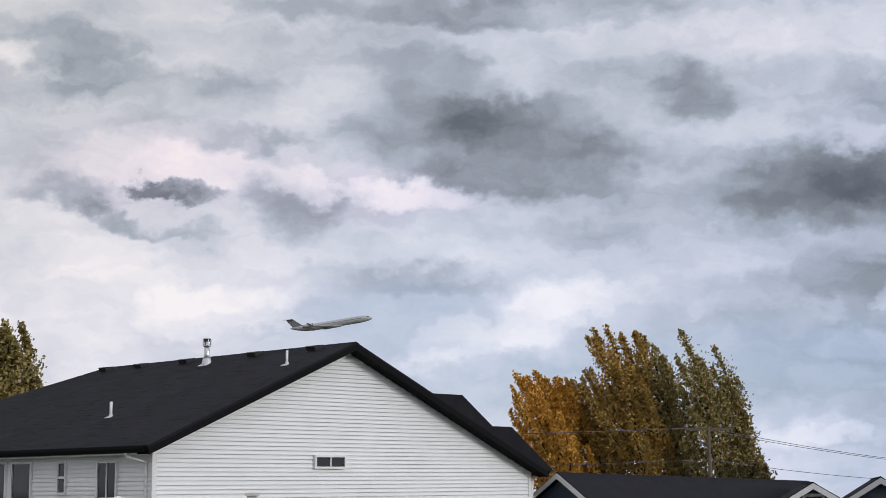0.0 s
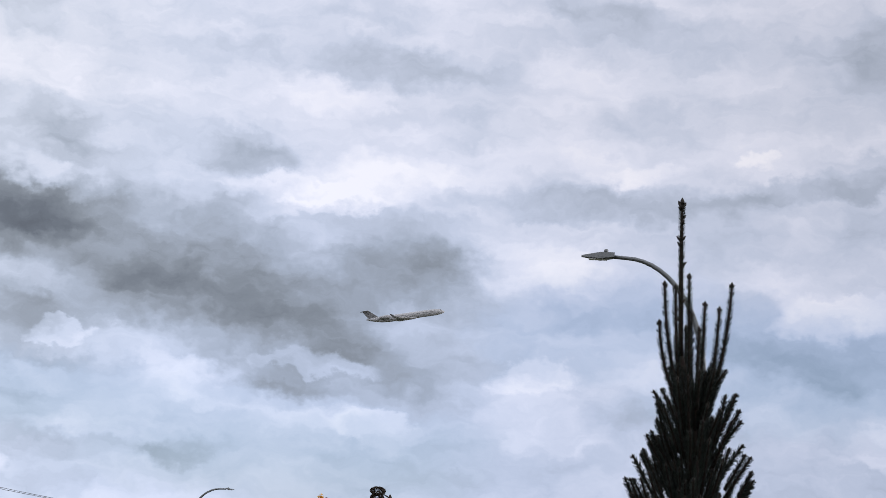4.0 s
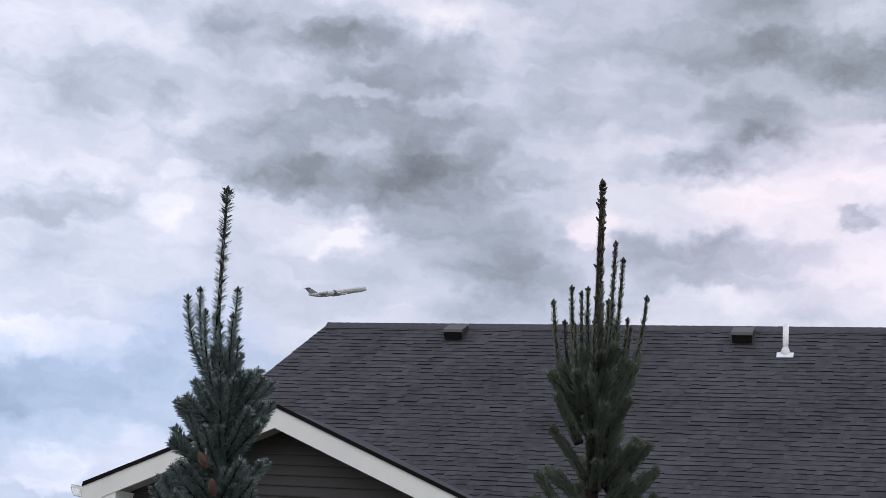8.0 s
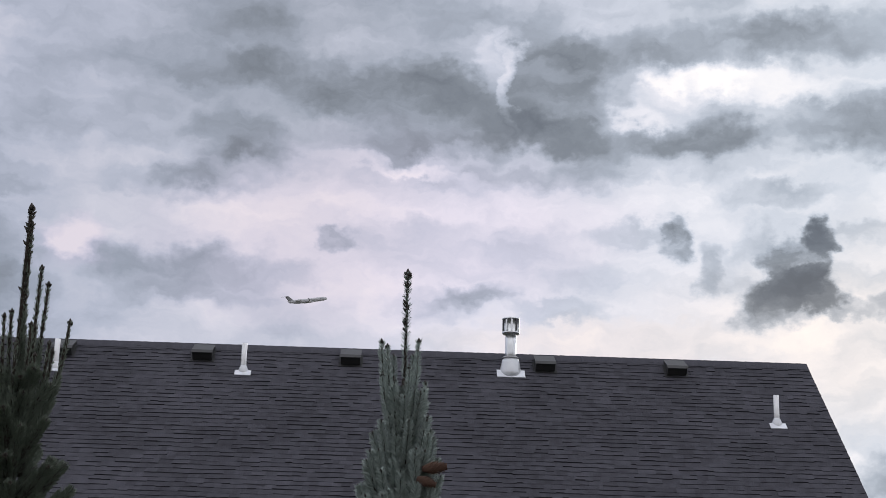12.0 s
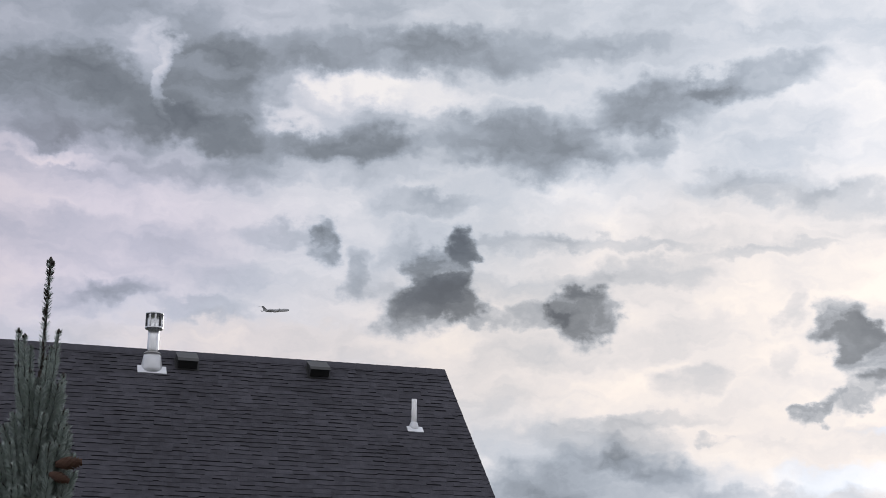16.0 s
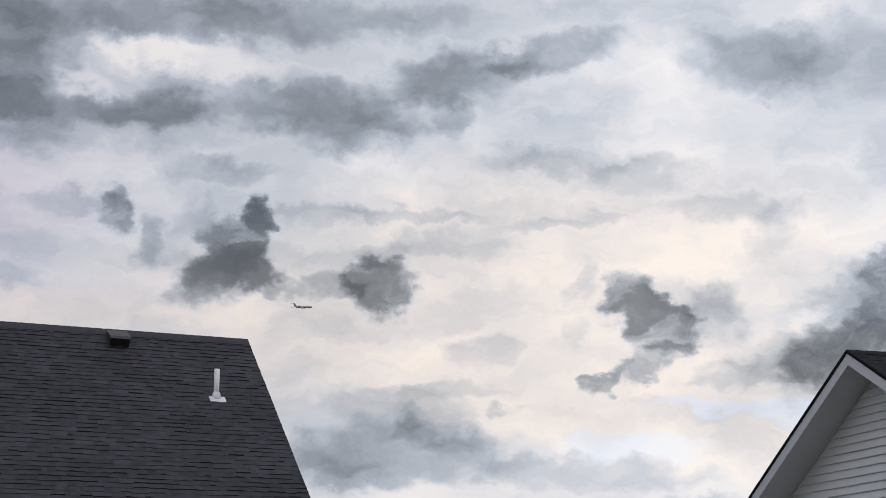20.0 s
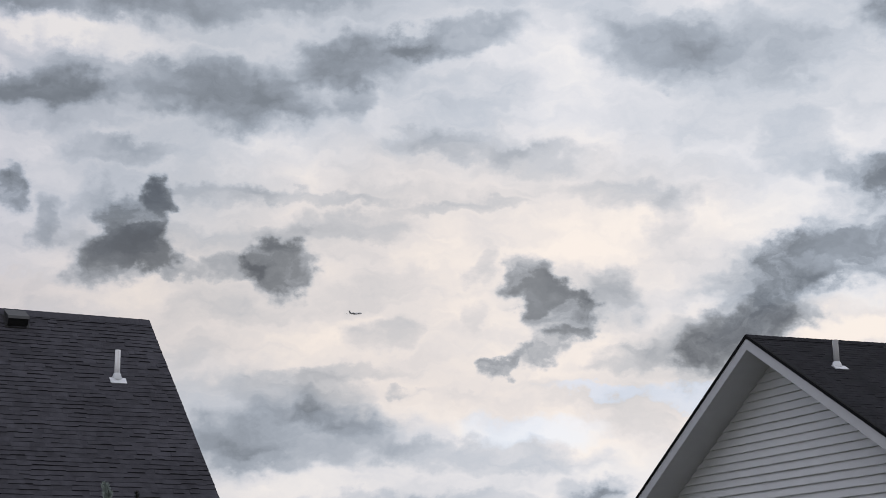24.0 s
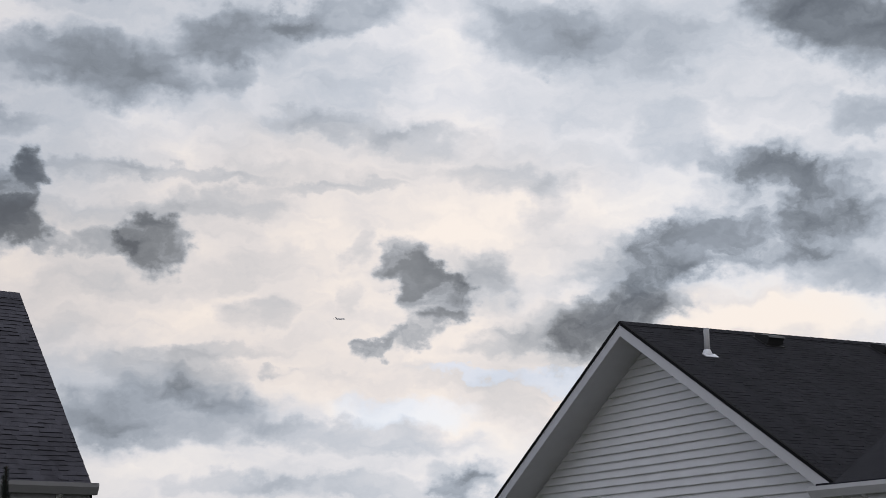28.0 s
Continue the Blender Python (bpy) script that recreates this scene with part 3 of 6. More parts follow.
M = {
    "grass": material("grass", (0.060, 0.064, 0.042), 0.95, scale=2.0, vary=0.4, bump=0.6, bump_scale=30),
    "white_siding": material("white_siding", (0.83, 0.845, 0.855), 0.5, scale=3.0, vary=0.05, per_object=0.15, bump=0.05, bump_scale=25),
    "grey_siding": material("grey_siding", (0.72, 0.72, 0.735), 0.55, scale=3.0, vary=0.06, per_object=0.15, bump=0.05, bump_scale=25),
    "dark_siding": material("dark_siding", (0.0432, 0.0384, 0.0396), 0.6, scale=3.0, vary=0.15, per_object=0.3, bump=0.08, bump_scale=25),
    "blue_siding": material("blue_siding", (0.05, 0.075, 0.11), 0.6, scale=3.0, vary=0.12, per_object=0.2),
    "white_trim": material("white_trim", (0.8, 0.8, 0.79), 0.45, scale=5.0, vary=0.05, bump=0.04),
    "grey_trim": material("grey_trim", (0.56, 0.56, 0.58), 0.5, scale=5.0, vary=0.06, bump=0.04),
    # trim for the backlit eaves, their shade put into the base colour
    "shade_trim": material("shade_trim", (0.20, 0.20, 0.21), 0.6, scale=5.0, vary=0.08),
    "black_trim": material("black_trim", (0.007, 0.007, 0.008), 0.9, scale=5.0, vary=0.15),
    "black_shingle": material("black_shingle", (0.0175, 0.0175, 0.022), 0.95, scale=14.0, vary=0.45, bump=0.5, bump_scale=120, per_object=0.1, per_island=0.5),
    "grey_shingle": material("grey_shingle", (0.058, 0.057, 0.069), 0.95, scale=9.0, vary=0.5, bump=0.8, bump_scale=90, per_object=0.15, per_island=0.4),
    # shadow line under the tabs, put into the colour of their butt faces
    "shingle_edge_shade": material("shingle_edge_shade", (0.034, 0.033, 0.040), 0.95, scale=20.0, vary=0.3),
    "brown_shingle": material("brown_shingle", (0.045, 0.034, 0.034), 0.92, scale=9.0, vary=0.4, bump=0.6, bump_scale=60, per_object=0.4),
    "glass": material("glass", (0.03, 0.035, 0.04), 0.06, scale=1.0, vary=0.2),
    "vinyl": material("vinyl", (0.74, 0.72, 0.69), 0.4, scale=3.0, vary=0.05),
    "beige_vinyl": material("beige_vinyl", (0.52, 0.48, 0.42), 0.45, scale=3.0, vary=0.06),
    "galvanised": material("galvanised", (0.62, 0.63, 0.65), 0.28, metal=0.95, scale=8.0, vary=0.12, bump=0.05),
    "pvc": material("pvc", (0.775, 0.775, 0.8), 0.4, scale=12.0, vary=0.06),
    "grey_pvc": material("grey_pvc", (0.33, 0.33, 0.34), 0.5, scale=12.0, vary=0.1),
    "flashing": material("flashing", (0.624, 0.637, 0.676), 0.4, metal=0.3, scale=10.0, vary=0.1),
    "vent_black": material("vent_black", (0.010, 0.010, 0.011), 0.7, scale=10.0, vary=0.2),
    "vent_top": material("vent_top", (0.035, 0.035, 0.038), 0.6, scale=10.0, vary=0.3),
    "lamp_grey": material("lamp_grey", (0.16, 0.17, 0.18), 0.4, metal=0.6, scale=6.0, vary=0.12),
    "dark_steel": material("dark_steel", (0.05, 0.05, 0.055), 0.5, metal=0.4, scale=6.0, vary=0.12),
    "pole_wood": material("pole_wood", (0.10, 0.075, 0.055), 0.85, scale=5.0, vary=0.3, bump=0.4, stretch=(4, 4, 0.5)),
    "wire": material("wire", (0.10, 0.10, 0.11), 0.6, scale=2.0, vary=0.1),
    "bark": material("bark", (0.06, 0.05, 0.04), 0.95, scale=8.0, vary=0.35, bump=0.8, bump_scale=30),
    "twig": material("twig", (0.027, 0.021, 0.018), 0.9, scale=30.0, vary=0.3, bump=0.5),
    "bud": material("bud", (0.024, 0.018, 0.015), 0.8, scale=60.0, vary=0.3),
    "cone": material("cone", (0.10, 0.052, 0.036), 0.75, scale=40.0, vary=0.35, bump=0.5),
    "needle_dark": material("needle_dark", (0.011, 0.019, 0.016), 0.6, scale=9.0, vary=0.35, per_object=0.5),
    "needle_olive": material("needle_olive", (0.125, 0.15, 0.12), 0.6, scale=9.0, vary=0.35, per_object=0.5),
    "needle_blue": material("needle_blue", (0.155, 0.2, 0.2), 0.6, scale=9.0, vary=0.35, per_object=0.5),
    "needle_pale": material("needle_pale", (0.3, 0.35, 0.335), 0.6, scale=9.0, vary=0.3, per_object=0.5),
    "leaf_gold": material("leaf_gold", (0.68, 0.3506, 0.0553), 0.7, scale=0.9, vary=0.4, alt=(0.8925, 0.4888, 0.085), per_island=0.6),
    "leaf_amber": material("leaf_amber", (0.29, 0.22, 0.062), 0.7, scale=0.5, vary=0.45, alt=(0.66, 0.39, 0.085), per_island=0.6),
    "leaf_olive": material("leaf_olive", (0.21, 0.2, 0.075), 0.7, scale=0.5, vary=0.45, alt=(0.46, 0.34, 0.11), per_island=0.6),
    "leaf_green": material("leaf_green", (0.0832, 0.0998, 0.0374), 0.7, scale=0.6, vary=0.4, alt=(0.208, 0.1373, 0.0416), per_island=0.6),
    "clump": material("clump", (0.085, 0.066, 0.054), 0.85, scale=6.0, vary=0.5),
    "aluminium": material("aluminium", (0.43, 0.43, 0.45), 0.55, scale=0.5, vary=0.08),
    "aircraft_dark": material("aircraft_dark", (0.20, 0.20, 0.21), 0.4, scale=0.5, vary=0.1),
}
M["glass"].node_tree.nodes["Principled BSDF"].inputs["Specular IOR Level"].default_value = 0.3


# ---- shaping helpers ----
def mesh_of(name, verts, faces, mat, smooth=False):
    me = bpy.data.meshes.new(name)
    me.from_pydata([tuple(v) for v in verts], [], faces)
    me.materials.append(mat)
    if smooth:
        me.polygons.foreach_set("use_smooth", [True] * len(me.polygons))
    me.update()
    return me


def part(name, geo, mat, parent, label="", at=None, smooth=False):
    """One mesh object under a thing or a part; geo is (verts, faces) or a ready mesh."""
    me = geo if isinstance(geo, bpy.types.Mesh) else mesh_of(name, geo[0], geo[1], mat, smooth)
    ob = new(name, me)
    ob.parent = parent
    if at is not None:
        ob.matrix_basis = at
    if label:
        ob["label"] = label
    return ob


def thing(name, m, label, category, group="", kind=""):
    ob = new(name)
    ob.empty_display_size = 0.2
    ob.matrix_basis = m
    return tagged(ob, label, category, group, kind)


def join(*geos):
    verts, faces = [], []
    for v, f in geos:
        k = len(verts)
        verts += [tuple(p) for p in v]
        faces += [tuple(i + k for i in q) for q in f]
    return verts, faces


def moved(geo, m):
    return [tuple(m @ Vector(v)) for v in geo[0]], geo[1]


def prism(poly, offset):
    """A polygon pushed along offset into a solid."""
    n, d = len(poly), Vector(offset)
    verts = [Vector(p) for p in poly] + [Vector(p) + d for p in poly]
    faces = [tuple(range(n))[::-1], tuple(range(n, 2 * n))]
    faces += [(i, (i + 1) % n, n + (i + 1) % n, n + i) for i in range(n)]
    return verts, faces


def box(x0, x1, y0, y1, z0, z1, c=0.0):
    """A block; c cuts its long edges a little."""
    if c <= 0:
        return prism([(x0, y0, z0), (x1, y0, z0), (x1, y1, z0), (x0, y1, z0)], (0, 0, z1 - z0))
    ring = [(x0 + c, y0), (x1 - c, y0), (x1, y0 + c), (x1, y1 - c), (x1 - c, y1), (x0 + c, y1), (x0, y1 - c), (x0, y0 + c)]
    inner = [(min(max(x, x0 + c), x1 - c), min(max(y, y0 + c), y1 - c)) for x, y in ring]
    verts = [(x, y, z0) for x, y in ring] + [(x, y, z1 - c) for x, y in ring] + [(x, y, z1) for x, y in inner]
    faces = [tuple(range(8))[::-1]]
    for k in (0, 8):
        faces += [(k + i, k + (i + 1) % 8, k + 8 + (i + 1) % 8, k + 8 + i) for i in range(8)]
    faces.append(tuple(range(16, 24)))
    return verts, faces


def tube(points, radii, sides=8, caps=True):
    pts = [Vector(p) for p in points]
    rads = radii if isinstance(radii, (list, tuple)) else [radii] * len(pts)
    verts, faces = [], []
    for i, p in enumerate(pts):
        t = (pts[min(i + 1, len(pts) - 1)] - pts[max(i - 1, 0)]).normalized()
        a = t.cross(Vector((0, 0, 1)) if abs(t.z) < 0.9 else Vector((1, 0, 0))).normalized()
        b = t.cross(a)
        for k in range(sides):
            w = 2 * math.pi * k / sides
            verts.append(p + (a * math.cos(w) + b * math.sin(w)) * rads[i])
    for i in range(len(pts) - 1):
        for k in range(sides):
            j = (k + 1) % sides
            faces.append((i * sides + k, i * sides + j, (i + 1) * sides + j, (i + 1) * sides + k))
    if caps:
        faces.append(tuple(range(sides))[::-1])
        faces.append(tuple(range((len(pts) - 1) * sides, len(pts) * sides)))
    return verts, faces


def lathe(profile, sides=16):
    """Radii and heights turned about z."""
    return tube([(0, 0, z) for r, z in profile], [max(r, 0.001) for r, z in profile], sides)


def loft(sections):
    """Rings of equal count joined into a skin, closed at both ends."""
    n = len(sections[0])
    verts = [v for s in sections for v in s]
    faces = []
    for i in range(len(sections) - 1):
        for k in range(n):
            j = (k + 1) % n
            faces.append((i * n + k, i * n + j, (i + 1) * n + j, (i + 1) * n + k))
    faces += [tuple(range(n))[::-1], tuple(range((len(sections) - 1) * n, len(sections) * n))]
    return verts, faces


# ---- ground ----
def ground_height(x, y):
    """The land falls away past the first row of gardens."""
    k = min(max((y - 44) / 26, 0.0), 1.0)
    return -2.6 * k * k * (3 - 2 * k) - 0.012 * max(y - 70, 0.0)


def build_ground():
    xs = [-3000, -800, -300] + [-150 + 10 * i for i in range(31)] + [300, 800, 3000]
    ys = [-3000, -800, -200, -60, -20] + [4 * i for i in range(25)] + [130, 200, 400, 1000, 3500]
    verts = [(x, y, ground_height(x, y) + (0.04 * noise.noise(Vector((x, y, 0)) * 0.2) if abs(x) < 200 and abs(y) < 200 else 0)) for y in ys for x in xs]
    n = len(xs)
    faces = [(j * n + i, j * n + i + 1, (j + 1) * n + i + 1, (j + 1) * n + i) for j in range(len(ys) - 1) for i in range(n - 1)]
    ob = new("ground", mesh_of("ground", verts, faces, M["grass"]))
    tagged(ob, "dull green autumn lawn sloping away behind the gardens", "ground", kind="structure")


build_ground()


# ---- house parts ----
def lap_siding(parent, outline, x0, x1, z0, z1, course, mat, y=0.0, depth=0.022):
    """Lap boards across a wall in the local x-z plane that faces -y; outline(z) gives the wall's ends at a height."""
    z = z0
    while z < z1 - 0.01:
        top = min(z + course, z1)
        a0, a1 = outline(z)
        b0, b1 = outline(top)
        a0, a1, b0, b1 = max(a0, x0), min(a1, x1), max(b0, x0), min(b1, x1)
        if a1 - a0 > 0.05:
            lip = y - depth
            verts = [(a0, lip, z), (a1, lip, z), (b1, y - 0.004, top), (b0, y - 0.004, top), (a0, y + 0.01, z), (a1, y + 0.01, z), (b1, y + 0.01, top), (b0, y + 0.01, top),
                     (a0, lip, z + 0.012), (a1, lip, z + 0.012)]
            faces = [(0, 1, 9, 8), (8, 9, 2, 3), (1, 0, 4, 5), (3, 2, 6, 7), (4, 7, 6, 5), (0, 8, 3, 7, 4), (1, 5, 6, 2, 9)]
            part("siding_board", (verts, faces), mat, parent)
        z = top


def roof_slab(poly, thick=0.06):
    return prism(poly, (0, 0, -thick))


def shingle_courses(parent, corner, along, down, length_at, rows, exposure, mat, rng, tab=0.15, lift=0.011):
    """Courses of laminated shingles, each a strip of tabs of uneven thickness. corner: the ridge's start, along and down: unit ways."""
    c, u, d = Vector(corner), Vector(along), Vector(down)
    nrm = u.cross(d).normalized()
    if nrm.z < 0:
        nrm = -nrm
    for r in range(rows):
        s0, s1 = r * exposure, (r + 1) * exposure
        t0a, t1a = length_at(s0)
        t0b, t1b = length_at(s1)
        verts, faces, butts = [], [], []
        cuts = [0.0]
        while cuts[-1] < 1.0:
            cuts.append(cuts[-1] + tab * rng.uniform(0.35, 1.3) / max(t1b - t0b, 0.1))
        cuts[-1] = 1.0
        for a, b in zip(cuts[:-1], cuts[1:]):
            h = lift * rng.choice((0.3, 0.55, 0.8, 1.0, 1.3))
            e = s1 + rng.uniform(-0.5, 0.5) * min(0.03, exposure * 0.3)
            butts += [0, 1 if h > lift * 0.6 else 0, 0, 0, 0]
            k = len(verts)
            top = [c + u * (t0a + (t1a - t0a) * w) + d * s0 + nrm * 0.002 for w in (a, b)]
            low = [c + u * (t0b + (t1b - t0b) * w) + d * e + nrm * h for w in (a, b)]
            base = [c + u * (t0b + (t1b - t0b) * w) + d * e - nrm * 0.012 for w in (a, b)]
            verts += [top[0], top[1], low[1], low[0], base[1], base[0]]
            faces += [(k, k + 1, k + 2, k + 3), (k + 3, k + 2, k + 4, k + 5), (k + 1, k, k + 5, k + 4), (k, k + 3, k + 5), (k + 1, k + 4, k + 2)]
        me = mesh_of("shingle_course", verts, faces, mat)
        # butts of the thicker tabs take the painted shadow colour
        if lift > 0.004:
            me.materials.append(M["shingle_edge_shade"])
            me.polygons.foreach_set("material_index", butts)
        part("shingle_course", me, mat, parent)


def ridge_caps(parent, a, b, slope_l, slope_r, mat, width=0.12, step=0.14):
    a, b = Vector(a), Vector(b)
    n = max(int((b - a).length / step), 1)
    u = (b - a) / n
    side = u.cross(Vector((0, 0, 1))).normalized()
    verts = []
    for at, h in ((Vector((0, 0, 0)), 0.010), (u * 1.06, 0.006)):
        verts += [at - side * width - Vector((0, 0, slope_l * width - h)), at + Vector((0, 0, h + 0.003)), at + side * width - Vector((0, 0, slope_r * width - h))]
    me = mesh_of("ridge_cap", verts, [(0, 1, 4, 3), (1, 2, 5, 4), (0, 2, 1)], mat)
    for i in range(n):
        part("ridge_cap", me, mat, parent, at=Matrix.Translation(a + u * i))


def roof_vent(parent, x, y, z, tilt, face, w=0.32):
    """A low slant-back roof vent; tilt is the roof's fall along the way it faces."""
    m = Matrix.Translation((x, y, z)) @ Matrix.Rotation(face, 4, "Z") @ Matrix.Rotation(tilt, 4, "X")
    h = w / 2
    hood = ([(-h, -0.16, 0.128), (h, -0.16, 0.128), (h, -0.16, 0.02), (-h, -0.16, 0.02), (-h, 0.17, 0.05), (h, 0.17, 0.05), (h, 0.17, 0.0), (-h, 0.17, 0.0), (-h, -0.13, 0.138), (h, -0.13, 0.138)],
            [(0, 3, 2, 1), (8, 0, 1, 9), (4, 8, 9, 5), (4, 5, 6, 7), (0, 8, 4, 7, 3), (1, 2, 6, 5, 9)])
    body = part("roof_vent", moved(hood, m), M["vent_black"], parent, "black slant-back roof vent")
    part("vent_lid", moved(prism([(-h - 0.01, -0.175, 0.131), (h + 0.01, -0.175, 0.131), (h + 0.01, -0.125, 0.143), (h + 0.01, 0.17, 0.054), (-h - 0.01, 0.17, 0.054), (-h - 0.01, -0.125, 0.143)], (0, 0, 0.008)), m), M["vent_top"], body)
    part("vent_flange", moved(box(-h - 0.03, h + 0.03, -0.20, 0.2, 0.004, 0.012), m), M["vent_black"], body)
    return body


def plumbing_pipe(parent, x, y, z, tilt, face, height=0.34, r=0.045, mat="pvc", boot="flashing"):
    m = Matrix.Translation((x, y, z)) @ Matrix.Rotation(face, 4, "Z")
    pipe = part("vent_pipe", moved(join(tube([(0, 0, -0.12), (0, 0, height), (0, 0, height), (0, 0, height - 0.08)], [r, r, r * 0.8, r * 0.8], 12)), m), M[mat], parent, "white plastic plumbing vent pipe", smooth=True)
    part("pipe_boot", moved(lathe([(r * 2.2, -0.08), (r * 1.8, 0.0), (r * 1.3, 0.05), (r * 1.12, 0.06)], 14), m), M[boot], pipe, smooth=True)
    part("boot_flange", moved(box(-0.105, 0.105, -0.14, -0.02, 0.004, 0.016), m @ Matrix.Rotation(tilt, 4, "X")), M[boot], pipe)


def flue(parent, x, y, z, tilt, face, s=1.0):
    m = Matrix.Translation((x, y, z)) @ Matrix.Rotation(face, 4, "Z") @ Matrix.Scale(s, 4)
    pipe = part("flue_pipe", moved(lathe([(0.075, -0.1), (0.075, 0.62)], 18), m), M["galvanised"], parent, "galvanised gas flue with a round cap", smooth=True)
    cap = part("flue_cap", moved(lathe([(0.05, 0.50), (0.115, 0.50), (0.120, 0.51), (0.120, 0.525), (0.112, 0.53), (0.112, 0.695), (0.122, 0.70), (0.122, 0.715), (0.06, 0.735), (0.0, 0.737)], 20), m), M["galvanised"], pipe, smooth=True)
    for i in range(10):
        w = 2 * math.pi * i / 10
        part("cap_louvre", moved(box(-0.012, 0.012, -0.004, 0.004, 0.535, 0.69), m @ Matrix.Rotation(w, 4, "Z") @ Matrix.Translation((0, 0.117, 0))), M["galvanised"] if i % 3 else M["dark_steel"], cap)
    part("storm_collar", moved(lathe([(0.085, 0.155), (0.125, 0.165), (0.10, 0.185), (0.078, 0.19)], 18), m), M["grey_pvc"], pipe, smooth=True)
    part("flashing_cone", moved(lathe([(0.155, -0.10), (0.145, -0.02), (0.115, 0.14), (0.100, 0.16)], 18), m), M["flashing"], pipe, smooth=True)
    part("flashing_plate", moved(box(-0.19, 0.19, -0.20, -0.02, 0.004, 0.018), m @ Matrix.Rotation(tilt, 4, "X")), M["flashing"], pipe)


def gutter(parent, a, b, out, mat, size=0.12):
    """An open gutter from a to b, hung on the side out."""
    a, b, o = Vector(a), Vector(b), Vector(out)
    z = Vector((0, 0, 1))
    prof = [(0.0, 0.0), (0.0, -size), (size * 0.62, -size), (size, -size * 0.35), (size, 0.0), (size * 1.08, 0.0), (size * 1.08, -size * 0.4), (size * 0.68, -size * 1.08), (-0.012, -size * 1.08), (-0.012, 0.0)]
    secs = [[p + o * x + z * y for x, y in prof] for p in (a, b)]
    return part("gutter", loft(secs), mat, parent)


def window(parent, m, w, h, mat, bars=1, name="window"):
    """A framed window in the local x-z plane facing -y, its lower corner at the matrix."""
    f = 0.055
    frame_ = part(name, moved(join(box(0, w, -0.03, 0.05, 0, f), box(0, w, -0.03, 0.05, h - f, h), box(0, f, -0.03, 0.05, f, h - f), box(w - f, w, -0.03, 0.05, f, h - f)), m), mat, parent)
    n = bars + 1
    step = (w - 2 * f) / n
    for i in range(n):
        x = f + i * step
        part("pane", moved(box(x + 0.015, x + step - 0.015, 0.0, 0.012, f + 0.01, h - f - 0.01), m), M["glass"], frame_)
        if i:
            part("mullion", moved(box(x - 0.018, x + 0.018, -0.025, 0.04, f, h - f), m), mat, frame_)
    return frame_


# ---- the white house with a black roof ----
def white_house():
    m = Matrix.Translation((-2.292, 39.994, 0)) @ Matrix.Rotation(radians(46.39), 4, "Z")
    h = thing("white_house", m, "single-storey house with white lap siding and a black shingle roof", "house", "houses")
    rng = random.Random(3)
    s, zr, xl, xr, ln = 0.428, 5.265, -6.48, 7.72, 11.50
    back = ln - xl
    zl, zq = zr + s * xl, zr - s * xr
    # walls
    wl_, wr_ = -6.05, 7.40
    def outline(z):
        return max(wl_, -(zr - 0.10 - z) / s), min(wr_, (zr - 0.10 - z) / s)
    gable = part("gable_wall", prism([(wl_, 0.45, -0.1), (wr_, 0.45, -0.1), (wr_, 0.45, zr - 0.1 - s * wr_), (0, 0.45, zr - 0.12), (wl_, 0.45, zr - 0.1 + s * wl_)], (0, 0.2, 0)), M["white_siding"], h)
    lap_siding(gable, outline, wl_, wr_, 0.2, zr - 0.13, 0.106, M["white_siding"], y=0.448, depth=0.050)
    part("corner_board", box(wl_ - 0.03, wl_ + 0.10, 0.40, 0.45, 0.1, zl - 0.02), M["white_trim"], h)
    part("corner_board", box(wr_ - 0.10, wr_ + 0.03, 0.40, 0.45, 0.1, zq - 0.02), M["white_trim"], h)
    side = part("side_wall", box(wl_, wl_ + 0.2, 0.65, back - 0.4, -0.1, zl + 0.12), M["white_siding"], h)
    msid = Matrix.Translation((wl_, 0, 0)) @ Matrix.Rotation(radians(-90), 4, "Z")
    z = 0.2
    while z < zl - 0.03:
        verts, faces = box(-(back - 0.4), -0.46, -0.036, 0.0, z, z + 0.106)
        part("siding_board", moved(([(x, y * (1.0 if zz < z + 0.05 else 0.15), zz) for x, y, zz in verts], faces), msid), M["white_siding"], side)
        z += 0.106
    part("far_wall", box(wr_ - 0.2, wr_, 0.65, back - 0.4, -0.1, zq + 0.1), M["white_siding"], h)
    part("rear_wall", box(wl_ + 0.2, wr_ - 0.2, back - 0.6, back - 0.4, -0.1, 2.4), M["white_siding"], h)
    # openings on the side wall, and the slider in the gable
    for y0, y1, za, zb, bars in ((1.78, 2.64, 0.15, 2.18, 1), (3.98, 4.39, 1.37, 2.20, 0), (5.59, 6.57, 0.9, 2.21, 0), (6.82, 7.7, 0.9, 2.22, 0)):
        window(h, msid @ Matrix.Translation((-y1, -0.05, za)), y1 - y0, zb - za, M["white_trim"], bars, "patio_door" if za < 0.3 else "window")
    part("sash_rail", moved(box(-4.35, -4.0, -0.09, -0.04, 1.76, 1.82), msid), M["white_trim"], h)
    window(h, Matrix.Translation((-1.10, 0.365, 1.975)), 1.08, 0.35, M["white_trim"], 1)
    # roof
    left = part("roof_slope", roof_slab([(0, 0, zr), (0, ln, zr), (xl, back, zl), (xl, 0, zl)], 0.10), M["black_shingle"], h)
    right = part("roof_slope", roof_slab([(0, 0, zr), (xr, 0, zq), (xr, back, zq), (0, ln, zr)], 0.10), M["black_shingle"], h)
    part("roof_hip", roof_slab([(0, ln, zr), (xr, back, zq), (xl, back, zl)], 0.10), M["black_shingle"], h)
    nl = math.hypot(1, s)
    shingle_courses(left, (0, 0, zr + 0.004), (0, 1, 0), (-1 / nl, 0, -s / nl), lambda q: (0.0, ln + q / nl), int(-xl * nl / 0.16), 0.16, M["black_shingle"], rng, tab=0.6, lift=0.002)
